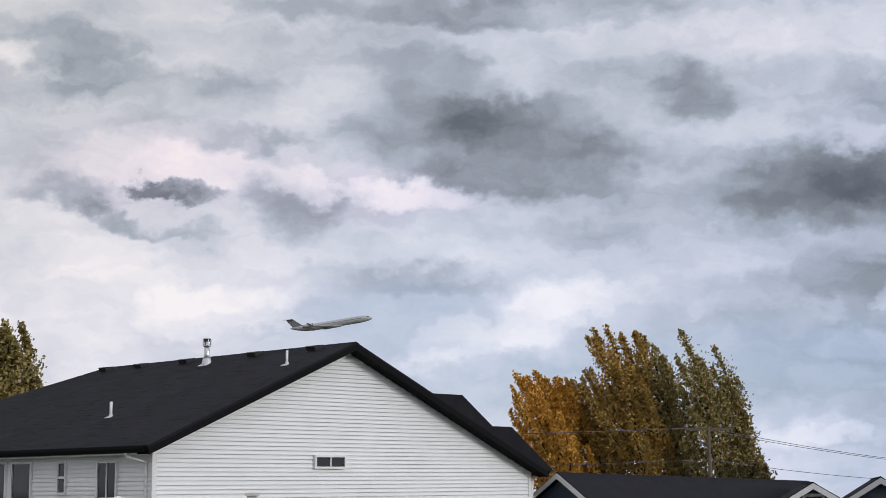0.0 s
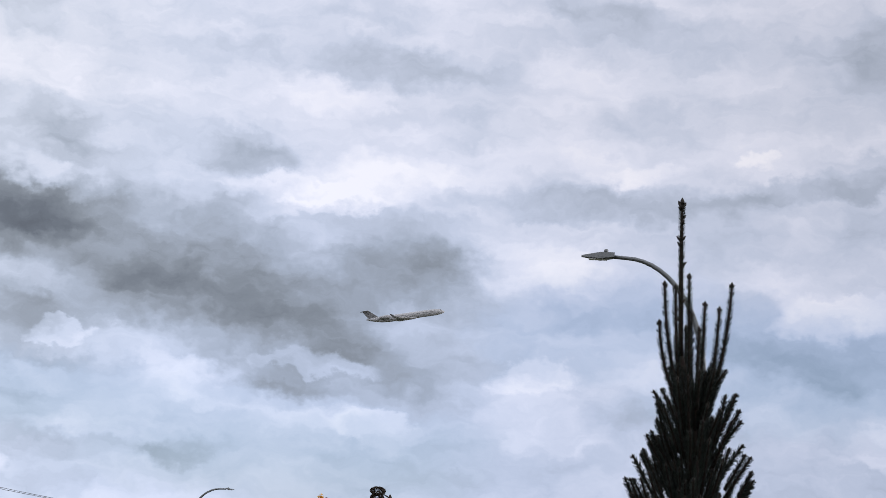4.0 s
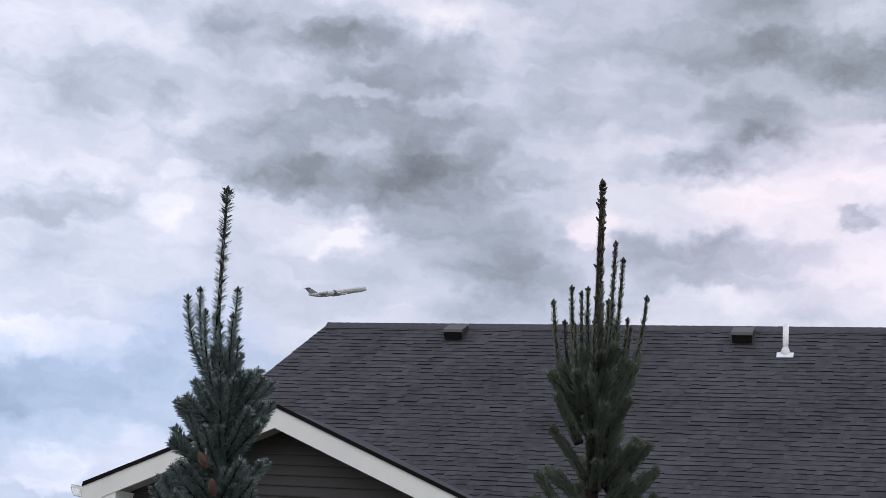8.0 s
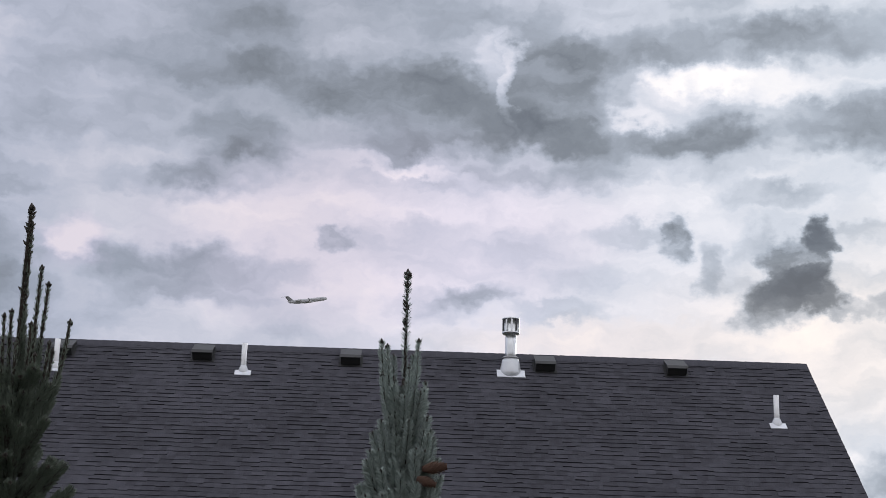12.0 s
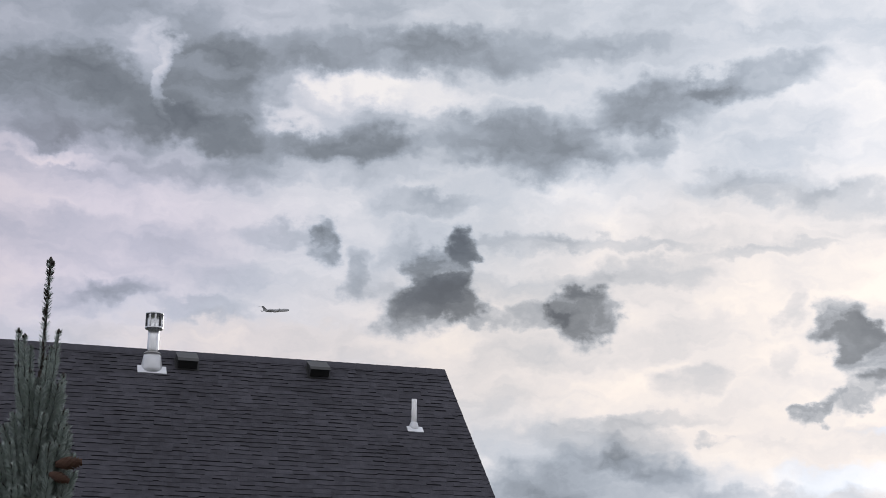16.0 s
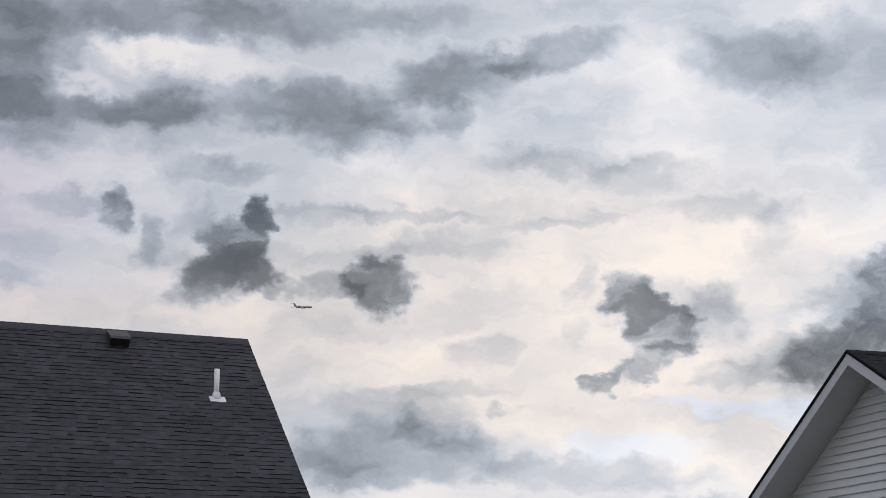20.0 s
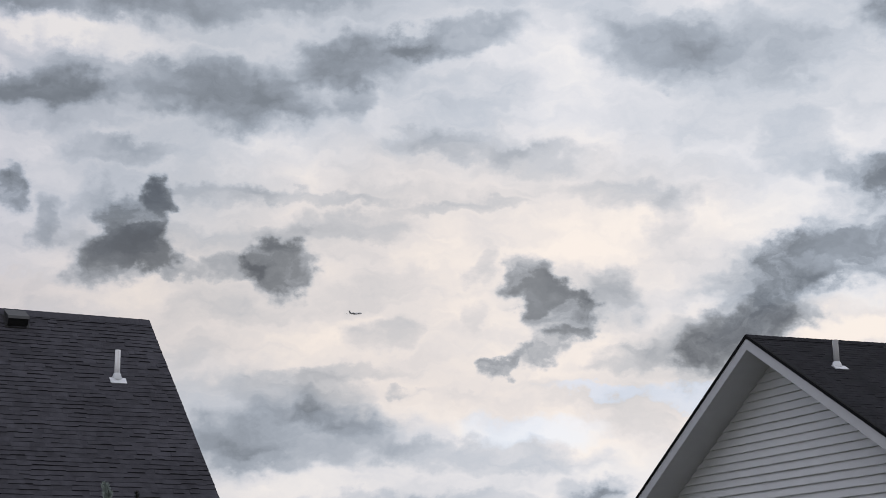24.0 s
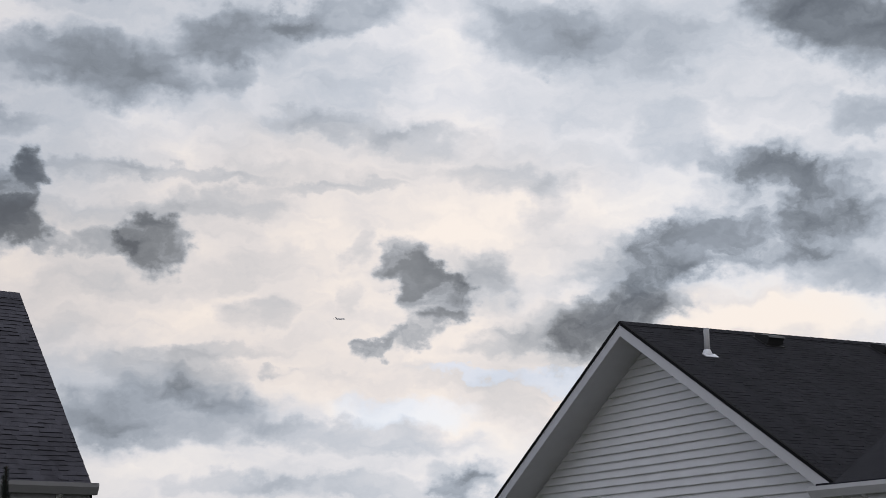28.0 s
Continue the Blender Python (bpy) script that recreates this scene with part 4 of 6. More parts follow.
    ridge_caps(h, (0, 0, zr), (0, ln, zr), s, s, M["black_shingle"])
    for x0, x1, z0, z1 in ((xl, 0, zl, zr), (0, xr, zr, zq)):
        part("rake_board", prism([(x0, -0.02, z0 - 0.06), (x1, -0.02, z1 - 0.06), (x1, -0.02, z1 - 0.22), (x0, -0.02, z0 - 0.22)], (0, 0.03, 0)), M["black_trim"], h)
        part("soffit", prism([(x0, 0.0, z0 - 0.20), (x1, 0.0, z1 - 0.20), (x1, 0.45, z1 - 0.20), (x0, 0.45, z0 - 0.20)], (0, 0, 0.03)), M["black_trim"], h)
    gutter(h, (xl, 0.05, zl - 0.02), (xl, back, zl - 0.02), (-1, 0, 0), M["black_trim"], 0.13)
    gutter(h, (xr, 0.05, zq - 0.02), (xr, back, zq - 0.02), (1, 0, 0), M["black_trim"], 0.13)
    part("eave_soffit", box(xl, wl_, 0.45, back - 0.3, zl - 0.20, zl - 0.17), M["white_trim"], h)
    part("downspout", tube([(xl - 0.05, 0.85, zl - 0.14), (xl - 0.02, 0.8, zl - 0.25), (wl_ - 0.06, 0.62, zl - 0.38), (wl_ - 0.06, 0.62, 0.1)], 0.042, 8), M["white_trim"], h, "white metal downspout")
    part("downspout", tube([(xr + 0.05, 0.4, zq - 0.12), (wr_ + 0.06, 0.42, zq - 0.35), (wr_ + 0.06, 0.42, 0.1)], 0.042, 8), M["white_trim"], h, "white metal downspout")
    t = math.atan(s)
    for y in (11.0, 9.17, 6.89, 3.76, 1.26):
        roof_vent(h, -0.30, y, zr - 0.30 * s, t, radians(-90), 0.36)
    flue(h, -0.63, 5.55, zr - 0.63 * s, t, radians(-90), 1.0)
    plumbing_pipe(h, -1.36, 1.18, zr - 1.36 * s, t, radians(-90), 0.36, 0.033)
    plumbing_pipe(h, -4.42, 4.61, zr - 4.42 * s, t, radians(-90), 0.38, 0.037)
    # two lower hipped roofs behind
    for x0, x1, y0, zt, drop in ((6.2, 10.45, 6.0, 4.55, 3.2), (7.5, 12.83, 5.9, 3.53, 2.2)):
        lowz = 2.0
        run = (zt - lowz) * 1.5
        part("rear_roof", prism([(x0 - 4, y0, zt), (x1, y0, zt), (x1 + run, y0 + 0.02, lowz), (x0 - 4, y0 + 0.02, lowz)], (0, 5.0, 0)), M["black_shingle"], h)
    part("rear_wing", box(7.0, 14.2, 6.6, 10.5, -0.8, 2.1), M["white_siding"], h)


white_house()


# ---- fence ----
def fence():
    f = thing("fence", Matrix.Translation((0, 20, 0)), "white and beige vinyl privacy fence along the garden", "fence")
    posts = [(-8.0, 1.40), (-6.1, 1.40), (-4.13, 1.415), (-2.40, 1.48), (-0.405, 1.365)]
    for x, zt in posts:
        c = zt - 0.08
        p = part("post", box(x - 0.065, x + 0.065, -0.065, 0.065, -0.05, c, 0.008), M["vinyl"], f)
        part("post_cap", ([(x - 0.085, -0.085, c), (x + 0.085, -0.085, c), (x + 0.085, 0.085, c), (x - 0.085, 0.085, c), (x - 0.085, -0.085, c + 0.04), (x + 0.085, -0.085, c + 0.04), (x + 0.085, 0.085, c + 0.04), (x - 0.085, 0.085, c + 0.04), (x, 0, zt)],
                          [(3, 2, 1, 0), (0, 1, 5, 4), (1, 2, 6, 5), (2, 3, 7, 6), (3, 0, 4, 7), (4, 5, 8), (5, 6, 8), (6, 7, 8), (7, 4, 8)]), M["vinyl"], p)
    for (a, za), (b, zb) in zip(posts[:-1], posts[1:]):
        beige = b < -4
        mat = M["beige_vinyl"] if beige else M["vinyl"]
        h0, h1 = (za - 0.02, zb - 0.02) if beige else (za - 0.14, zb - 0.16)
        part("top_rail", prism([(a + 0.067, -0.03, h0), (b - 0.067, -0.03, h1), (b - 0.067, -0.03, h1 - 0.09), (a + 0.067, -0.03, h0 - 0.09)], (0, 0.06, 0)), mat, f)
        part("bottom_rail", box(a + 0.067, b - 0.067, -0.03, 0.03, 0.05, 0.17, 0.006), mat, f)
        n = 11
        top = min(h0, h1) - 0.092
        for k in range(n):
            w = (b - a - 0.14) / n
            part("picket", box(a + 0.07 + k * w, a + 0.07 + (k + 1) * w - 0.004, -0.012, 0.012, 0.172, top), mat, f)


fence()


# ---- the dark house with the long grey roof ----
def grey_roof_house():
    m = Matrix.Translation((18.215, 11.75, 0)) @ Matrix.Rotation(radians(-78.76), 4, "Z")
    h = thing("dark_house", m, "house with dark siding, white trim and long charcoal shingle roof", "house", "houses")
    rng = random.Random(8)
    zr, s, ln, run = 5.5, 0.8625, 13.99, 3.15
    ze = zr - s * run
    skew = 0.41
    nl = math.hypot(1, s)
    # walls below the eaves
    part("front_wall", box(0.1, ln - 0.35, -run + 0.45, -run + 0.65, -0.1, ze - 0.1), M["dark_siding"], h)
    part("rear_wall", box(0.1, ln - 0.35, run - 0.65, run - 0.45, -0.1, ze - 0.1), M["dark_siding"], h)
    for x in (0.1, ln - 0.55):
        part("end_wall", prism([(x, -run + 0.65, -0.1), (x, run - 0.65, -0.1), (x, run - 0.65, ze + 0.12), (x, 0, zr - 0.2), (x, -run + 0.65, ze + 0.12)], (0.2, 0, 0)), M["dark_siding"], h)
    front = part("roof_slope", roof_slab([(0, 0, zr), (-skew * run, -run, ze), (ln, -run, ze), (ln, 0, zr)], 0.08), M["grey_shingle"], h)
    part("roof_slope", roof_slab([(0, 0, zr), (ln, 0, zr), (ln, run, ze), (-skew * run, run, ze)], 0.08), M["grey_shingle"], h)
    rows = int(run * nl / 0.092)
    shingle_courses(front, (0, 0, zr + 0.003), (1, 0, 0), (0, -1 / nl, -s / nl), lambda q: (-skew * q / nl, ln + 0.01), rows + 1, 0.092, M["grey_shingle"], rng, tab=0.17, lift=0.010)
    ridge_caps(h, (-0.02, 0, zr + 0.01), (ln, 0, zr + 0.01), s, s, M["grey_shingle"])
    for x, sk in ((0.0, skew), (ln, 0.0)):
        for sgn in (-1, 1):
            part("rake_board", prism([(x, 0, zr - 0.05), (x - sk * run, sgn * run, ze - 0.05), (x - sk * run, sgn * run, ze - 0.24), (x, 0, zr - 0.24)], (-0.03 if x < 1 else 0.03, 0, 0)), M["black_trim"], h)
    # eave trim in the colour darkened for shade
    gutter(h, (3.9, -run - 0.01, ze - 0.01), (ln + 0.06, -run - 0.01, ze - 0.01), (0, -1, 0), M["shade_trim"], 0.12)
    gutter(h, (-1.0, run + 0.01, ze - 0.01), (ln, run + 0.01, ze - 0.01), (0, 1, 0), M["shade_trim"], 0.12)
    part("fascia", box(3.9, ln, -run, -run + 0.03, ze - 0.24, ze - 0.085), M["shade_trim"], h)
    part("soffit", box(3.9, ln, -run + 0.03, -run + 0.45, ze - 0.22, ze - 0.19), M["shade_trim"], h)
    part("downspout", tube([(ln - 0.35, -run - 0.05, ze - 0.12), (ln - 0.4, -run + 0.36, ze - 0.4), (ln - 0.4, -run + 0.36, 0.0)], 0.04, 8), M["grey_trim"], h)
    t = math.atan(s)
    for x in (1.97, 4.03, 5.86, 7.81, 10.39, 12.15):
        roof_vent(h, x, -0.20, zr - 0.20 * s, t, 0.0, 0.255)
    for x, y in ((4.0, -0.52), (6.42, -0.48), (13.26, -1.15)):
        plumbing_pipe(h, x, y, zr + y * s, t, 0.0, 0.36, 0.036)
    flue(h, 9.93, -0.31, zr - 0.31 * s, t, 0.0, 0.98)
    # front gable
    px, pz, gy, gs, x0, x1 = 1.27, 3.68, -4.5, 0.415, -1.0, 3.6
    ez = pz - gs * (px - x0)
    back = -1.2
    part("gable_roof", roof_slab([(px, gy, pz), (x0, gy, ez), (x0, back - 1.2, ez), (px, back - 1.0, pz)], 0.07), M["grey_shingle"], h)
    part("gable_roof", roof_slab([(px, gy, pz), (px, back - 1.0, pz), (x1, back - 2.2, pz - gs * (x1 - px)), (x1, gy, pz - gs * (x1 - px))], 0.07), M["grey_shingle"], h)
    for a, b in ((x0, px), (px, x1)):
        za, zb = pz - gs * abs(a - px), pz - gs * abs(b - px)
        part("rake_board", prism([(a, gy - 0.03, za - 0.035), (b, gy - 0.03, zb - 0.035), (b, gy - 0.03, zb - 0.255), (a, gy - 0.03, za - 0.255)], (0, 0.028, 0)), M["white_trim"], h, "white painted rake board")
        part("drip_edge", prism([(a, gy - 0.045, za + 0.012), (b, gy - 0.045, zb + 0.012), (b, gy - 0.045, zb - 0.035), (a, gy - 0.045, za - 0.035)], (0, 0.05, 0)), M["black_trim"], h)
        part("soffit", prism([(a, gy, za - 0.20), (b, gy, zb - 0.20), (b, gy + 0.4, zb - 0.20), (a, gy + 0.4, za - 0.20)], (0, 0, 0.02)), M["grey_trim"], h)
    gw = part("gable_wall", prism([(x0 + 0.4, gy + 0.42, -0.1), (x1 - 0.3, gy + 0.42, -0.1), (x1 - 0.3, gy + 0.42, pz - 0.2 - gs * (x1 - 0.3 - px)), (px, gy + 0.42, pz - 0.2), (x0 + 0.4, gy + 0.42, pz - 0.2 - gs * (px - x0 - 0.4))], (0, 0.15, 0)), M["dark_siding"], h)
    lap_siding(gw, lambda z: (px - (pz - 0.2 - z) / gs, px + (pz - 0.2 - z) / gs), x0 + 0.4, x1 - 0.3, 1.0, pz - 0.22, 0.115, M["dark_siding"], y=gy + 0.418, depth=0.026)
    part("return_box", box(x0 - 0.02, x0 + 0.42, gy - 0.02, gy + 0.42, ez - 0.30, ez - 0.06), M["white_trim"], h, "white boxed eave return")
    gutter(h, (x0 - 0.02, gy - 0.03, ez - 0.02), (x0 - 0.02, back - 1.2, ez - 0.02), (-1, 0, 0), M["white_trim"], 0.12)
    gutter(h, (x1 + 0.02, gy - 0.03, pz - gs * (x1 - px) - 0.02), (x1 + 0.02, gy + 0.9, pz - gs * (x1 - px) - 0.02), (1, 0, 0), M["white_trim"], 0.12)
    window(h, Matrix.Translation((x0 + 0.55, gy + 0.36, 1.3)), 0.6, 1.0, M["white_trim"], 0)


grey_roof_house()


# ---- the house with the light gable ----
def light_gable_house():
    m = Matrix.Translation((19.166, -10.115, 0)) @ Matrix.Rotation(radians(-175.40), 4, "Z")
    h = thing("light_house", m, "house with pale grey gable siding and a black shingle roof", "house", "houses")
    rng = random.Random(12)
    zr, s, xr, xl, ln = 5.305, 0.582, 4.46, -4.5, 13.0
    zq, zl = zr - s * xr, zr + s * xl
    nl = math.hypot(1, s)
    top = zr - 0.16
    gw = part("gable_wall", prism([(-4.1, 0.57, -0.1), (4.1, 0.57, -0.1), (4.1, 0.57, top - s * 4.1), (0, 0.57, top), (-4.1, 0.57, top - s * 4.1)], (0, 0.2, 0)), M["grey_siding"], h)
    lap_siding(gw, lambda z: (-(top - z) / s, (top - z) / s), -4.1, 4.1, 1.2, top - 0.02, 0.118, M["grey_siding"], y=0.568, depth=0.036)
    for x in (-4.1, 3.9):
        part("side_wall", box(x, x + 0.2, 0.67, ln - 0.5, -0.1, zq - 0.05), M["grey_siding"], h)
    part("rear_wall", prism([(-3.9, ln - 0.6, -0.1), (3.9, ln - 0.6, -0.1), (3.9, ln - 0.6, top - s * 3.9), (0, ln - 0.6, top), (-3.9, ln - 0.6, top - s * 3.9)], (0, 0.15, 0)), M["grey_siding"], h)
    right = part("roof_slope", roof_slab([(0, 0, zr), (xr, 0, zq), (xr, ln, zq), (0, ln, zr)], 0.05), M["black_shingle"], h)
    part("roof_slope", roof_slab([(0, 0, zr), (0, ln, zr), (xl, ln, zl), (xl, 0, zl)], 0.05), M["black_shingle"], h)
    shingle_courses(right, (0, 0, zr + 0.003), (0, 1, 0), (1 / nl, 0, -s / nl), lambda q: (-0.01, ln), int(xr * nl / 0.092) + 1, 0.092, M["black_shingle"], rng, lift=0.005)
    ridge_caps(h, (0, -0.01, zr + 0.008), (0, ln, zr + 0.008), s, s, M["black_shingle"])
    for x0, x1, z0, z1 in ((xl, 0, zl, zr), (0, xr, zr, zq)):
        part("rake_board", prism([(x0, -0.02, z0 - 0.035), (x1, -0.02, z1 - 0.035), (x1, -0.02, z1 - 0.20), (x0, -0.02, z0 - 0.20)], (0, 0.025, 0)), M["grey_trim"], h, "pale grey rake board")
        part("drip_edge", prism([(x0, -0.032, z0 + 0.015), (x1, -0.032, z1 + 0.015), (x1, -0.032, z1 - 0.035), (x0, -0.032, z0 - 0.035)], (0, 0.04, 0)), M["black_trim"], h)
        part("soffit", prism([(x0, 0.006, z0 - 0.17), (x1, 0.006, z1 - 0.17), (x1, 0.568, z1 - 0.17), (x0, 0.568, z0 - 0.17)], (0, 0, 0.02)), M["grey_trim"], h)
    t = math.atan(s)
    plumbing_pipe(h, 0.92, 0.81, zr - 0.92 * s, t, radians(90), 0.36, 0.04, "grey_pvc", "flashing")
    for y in (2.35, 4.53, 6.7, 8.9):
        roof_vent(h, 0.30, y, zr - 0.30 * s, t, radians(90), 0.27)
    gutter(h, (xr + 0.01, 0.9, zq - 0.01), (xr + 0.01, ln, zq - 0.01), (1, 0, 0), M["grey_trim"], 0.12)
    # entry wing towards the garden, its eave square to the ridge
    part("wing_roof", roof_slab([(xr - 0.35, -0.05, zq + 0.03), (xr + 4.2, -0.05, zq + 0.03), (xr + 4.2, 2.6, zq + 1.05), (xr - 1.7, 2.6, zq + 1.05)], 0.05), M["black_shingle"], h)
    part("wing_roof", roof_slab([(xr - 1.7, 2.6, zq + 1.05), (xr + 4.2, 2.6, zq + 1.05), (xr + 4.2, 5.2, zq + 0.03), (xr - 0.35, 5.2, zq + 0.03)], 0.05), M["black_shingle"], h)
    gutter(h, (xr - 0.33, -0.06, zq + 0.0), (xr + 4.2, -0.06, zq + 0.0), (0, -1, 0), M["grey_trim"], 0.12)
    part("wing_fascia", box(xr - 0.3, xr + 4.2, -0.05, -0.02, zq - 0.2, zq - 0.06), M["grey_trim"], h)
    part("wing_wall", box(xr - 0.1, xr + 3.9, 0.42, 4.8, -0.1, zq - 0.05), M["grey_siding"], h)
    part("wing_soffit", box(xr - 0.1, xr + 4.2, -0.02, 0.42, zq - 0.16, zq - 0.13), M["grey_trim"], h)
    part("downspout", tube([(xr + 0.5, -0.1, zq - 0.1), (xr + 0.5, 0.36, zq - 0.4), (xr + 0.5, 0.36, 0.0)], 0.045, 8), M["grey_trim"], h)


light_gable_house()


# ---- low houses beyond ----
def bearing(az, dist, z=0.0):
    a = radians(az)
    return Vector((-math.sin(a) * dist, math.cos(a) * dist, z))


def far_house(name, label, ridge_a, ridge_b, half, slope, roof, siding, trim, vent=False, hip=0.0, fall=0.0):
    """A gabled house by its ridge's two ends; its first gable faces the gardens."""
    a, b = Vector(ridge_a), Vector(ridge_b)
    u = Vector((b.x - a.x, b.y - a.y, 0))
    ln = u.length
    m = Matrix.Translation((a.x, a.y, 0)) @ Matrix.Rotation(math.atan2(u.y, u.x), 4, "Z") @ Matrix.Rotation(radians(fall), 4, "Y")
    h = thing(name, m, label, "house", "houses")
    zr, g = a.z, ground_height(a.x, a.y) - 0.1
    ze = zr - slope * half
    for sgn in (-1, 1):
        part("roof_slope", roof_slab([(0, 0, zr), (ln, 0, zr), (ln + hip, sgn * half, ze), (-hip, sgn * half, ze)][::sgn], 0.08), roof, h)
    ridge_caps(h, (0, 0, zr), (ln, 0, zr), slope, slope, roof, step=0.5)
    for x, d in ((0.0, -0.03), (ln, 0.03)):
        e = math.copysign(hip, d) if hip else 0.0
        for sgn in (-1, 1):
            part("rake_board", prism([(x, 0, zr - 0.03), (x + e, sgn * half, ze - 0.03), (x + e, sgn * half, ze - 0.22), (x, 0, zr - 0.22)], (d, 0, 0)), trim, h)
    for x in (0.35, ln - 0.5):
        w = part("gable_wall", prism([(x, -half + 0.3, g), (x, half - 0.3, g), (x, half - 0.3, ze + 0.05), (x, 0, zr - 0.12), (x, -half + 0.3, ze + 0.05)], (0.15, 0, 0)), siding, h)
        if vent:
            part("gable_vent", box(x - 0.04 if x < 1 else x + 0.15, x if x < 1 else x + 0.19, -0.25, 0.25, zr - 1.0, zr - 0.45, 0.02), M["vent_black"], w)
            part("vent_frame", join(box(x - 0.05, x + 0.2, -0.34, -0.25, zr - 1.06, zr - 0.40), box(x - 0.05, x + 0.2, 0.25, 0.34, zr - 1.06, zr - 0.40), box(x - 0.05, x + 0.2, -0.34, 0.34, zr - 0.45, zr - 0.36)), M["white_trim"], w)
    for sgn in (-1, 1):
        y = sgn * (half - 0.4)
        part("side_wall", box(0.5, ln - 0.5, y - 0.1, y + 0.1, g, ze + 0.1), siding, h)
    return h


far_house("blue_house", "low dark blue house with white trim and black roof", bearing(-4.05, 55, 1.97), bearing(-13.12, 64, 1.6), 3.4, 0.55, M["black_shingle"], M["blue_siding"], M["white_trim"], fall=1.6)
far_house("blue_house", "low dark blue house with white trim and black roof", bearing(-13.35, 50, 1.55), bearing(-13.0, 62, 1.55), 2.0, 0.6, M["black_shingle"], M["blue_siding"], M["white_trim"], vent=True)
far_house("grey_house", "low grey house with a dark roof behind the gardens", bearing(-15.7, 52, 1.71), bearing(-15.4, 66, 1.71), 2.6, 0.62, M["black_shingle"], M["blue_siding"], M["grey_trim"])
far_house("brown_house", "small house with a brown-black roof and a white louvred gable vent", bearing(-28.22, 56, 2.72), bearing(-25.82, 58, 2.82), 2.2, 0.75, M["brown_shingle"], M["white_siding"], M["black_trim"], vent=True, hip=0.5)


# ---- street lamps, poles and wires ----
def street_lamp(base, head, top, label, r=0.075, mat="lamp_grey", reach=0.55):
    base, head = Vector(base), Vector(head)
    lamp = thing("street_lamp", Matrix.Translation(base), label, "street lamp", "street lamps")
    h = head - base
    side = Vector((h.x, h.y, 0))
    n = side.normalized()
    rise = h.z
    pole = [(0, 0, z * (rise - top)) for z in (0, 0.25, 0.5, 0.75, 1.0)]
    part("pole", tube(pole, [r * 1.45, r * 1.35, r * 1.2, r * 1.1, r], 12), M[mat], lamp, smooth=True)
    part("base_plate", box(-0.2, 0.2, -0.2, 0.2, -0.05, 0.04, 0.01), M[mat], lamp)
    arm = []
    for i in range(15):
        w = i / 14 * math.pi / 2
        arm.append(n * (side.length * (1 - math.cos(w)) * 0.80) + Vector((0, 0, rise - top + top * math.sin(w))))
    arm.append(n * side.length * 0.94 + Vector((0, 0, rise + 0.02)))
    part("arm", tube(arm, [r * (1 - 0.45 * i / 15) for i in range(16)], 10), M[mat], lamp, smooth=True)
    m = Matrix.Translation(h) @ Matrix.Rotation(math.atan2(n.y, n.x), 4, "Z")
    k = reach
    hd = part("lamp_head", moved(([(-0.35 * k, -0.14, 0.0), (-0.35 * k, 0.14, 0.0), (0.25 * k, 0.17, -0.05), (0.25 * k, -0.17, -0.05), (1.0 * k, -0.05, 0.0), (1.0 * k, 0.05, 0.0),
                                   (-0.35 * k, -0.12, 0.10), (-0.35 * k, 0.12, 0.10), (0.2 * k, 0.14, 0.10), (0.2 * k, -0.14, 0.10), (1.0 * k, -0.04, 0.03), (1.0 * k, 0.04, 0.03)],
                                  [(0, 1, 2, 3), (3, 2, 5, 4), (6, 9, 8, 7), (9, 10, 11, 8), (0, 3, 9, 6), (3, 4, 10, 9), (1, 7, 8, 2), (2, 8, 11, 5), (0, 6, 7, 1), (4, 5, 11, 10)]), m), M[mat], lamp)
    part("photocell", moved(lathe([(0.05, 0.10), (0.05, 0.17), (0.03, 0.19)], 10), m), M[mat], hd, smooth=True)
    part("lens", moved(box(-0.05 * k, 0.7 * k, -0.09, 0.09, -0.056, -0.045), m), M["pvc"], hd)


lb, lh = bearing(-40.75, 34), bearing(-37.0, 34, 8.02)
street_lamp(lb, lh, 2.6, "grey steel street lamp with a curved arm and flat head")
lb2 = bearing(-22.2, 140)
lb2.z = ground_height(lb2.x, lb2.y)
street_lamp(lb2, bearing(-23.38, 140, 5.02), 2.4, "distant grey street lamp with a curved arm", r=0.12)


def utility_pole(az, dist, top, arms, turn):
    p = bearing(az, dist)
    g = ground_height(p.x, p.y)
    pole = thing("utility_pole", Matrix.Translation((p.x, p.y, g)) @ Matrix.Rotation(radians(turn), 4, "Z"), "weathered wooden utility pole with crossarms and insulators", "utility pole", "utility poles")
    part("pole", tube([(0, 0, -0.1), (0, 0, top - g)], [0.11, 0.07], 10), M["pole_wood"], pole, smooth=True)
    for z in arms:
        c = part("crossarm", box(-1.2, 1.2, -0.06, 0.06, z - g - 0.06, z - g + 0.06), M["pole_wood"], pole)
        for x in (-1.1, -0.6, 0.6, 1.1):
            part("insulator", moved(lathe([(0.03, 0.0), (0.06, 0.05), (0.04, 0.09), (0.06, 0.12), (0.02, 0.18)], 8), Matrix.Translation((x, 0, z - g + 0.06))), M["grey_pvc"], c, smooth=True)
    return pole


utility_pole(-9.65, 74, 4.25, (4.1,), 12)
utility_pole(-24.35, 130, 3.09, (2.86, 2.35), 20)


def cable(a, b, sag, r, label):
    a, b = Vector(a), Vector(b)
    pts = []
    for i in range(25):
        k = i / 24
        p = a.lerp(b, k)
        pts.append(p - Vector((0, 0, sag * 4 * k * (1 - k))))
    ob = new("power_line", mesh_of("power_line", *tube(pts, r, 5), M["wire"], True))
    tagged(ob, label, "cable", "power lines")


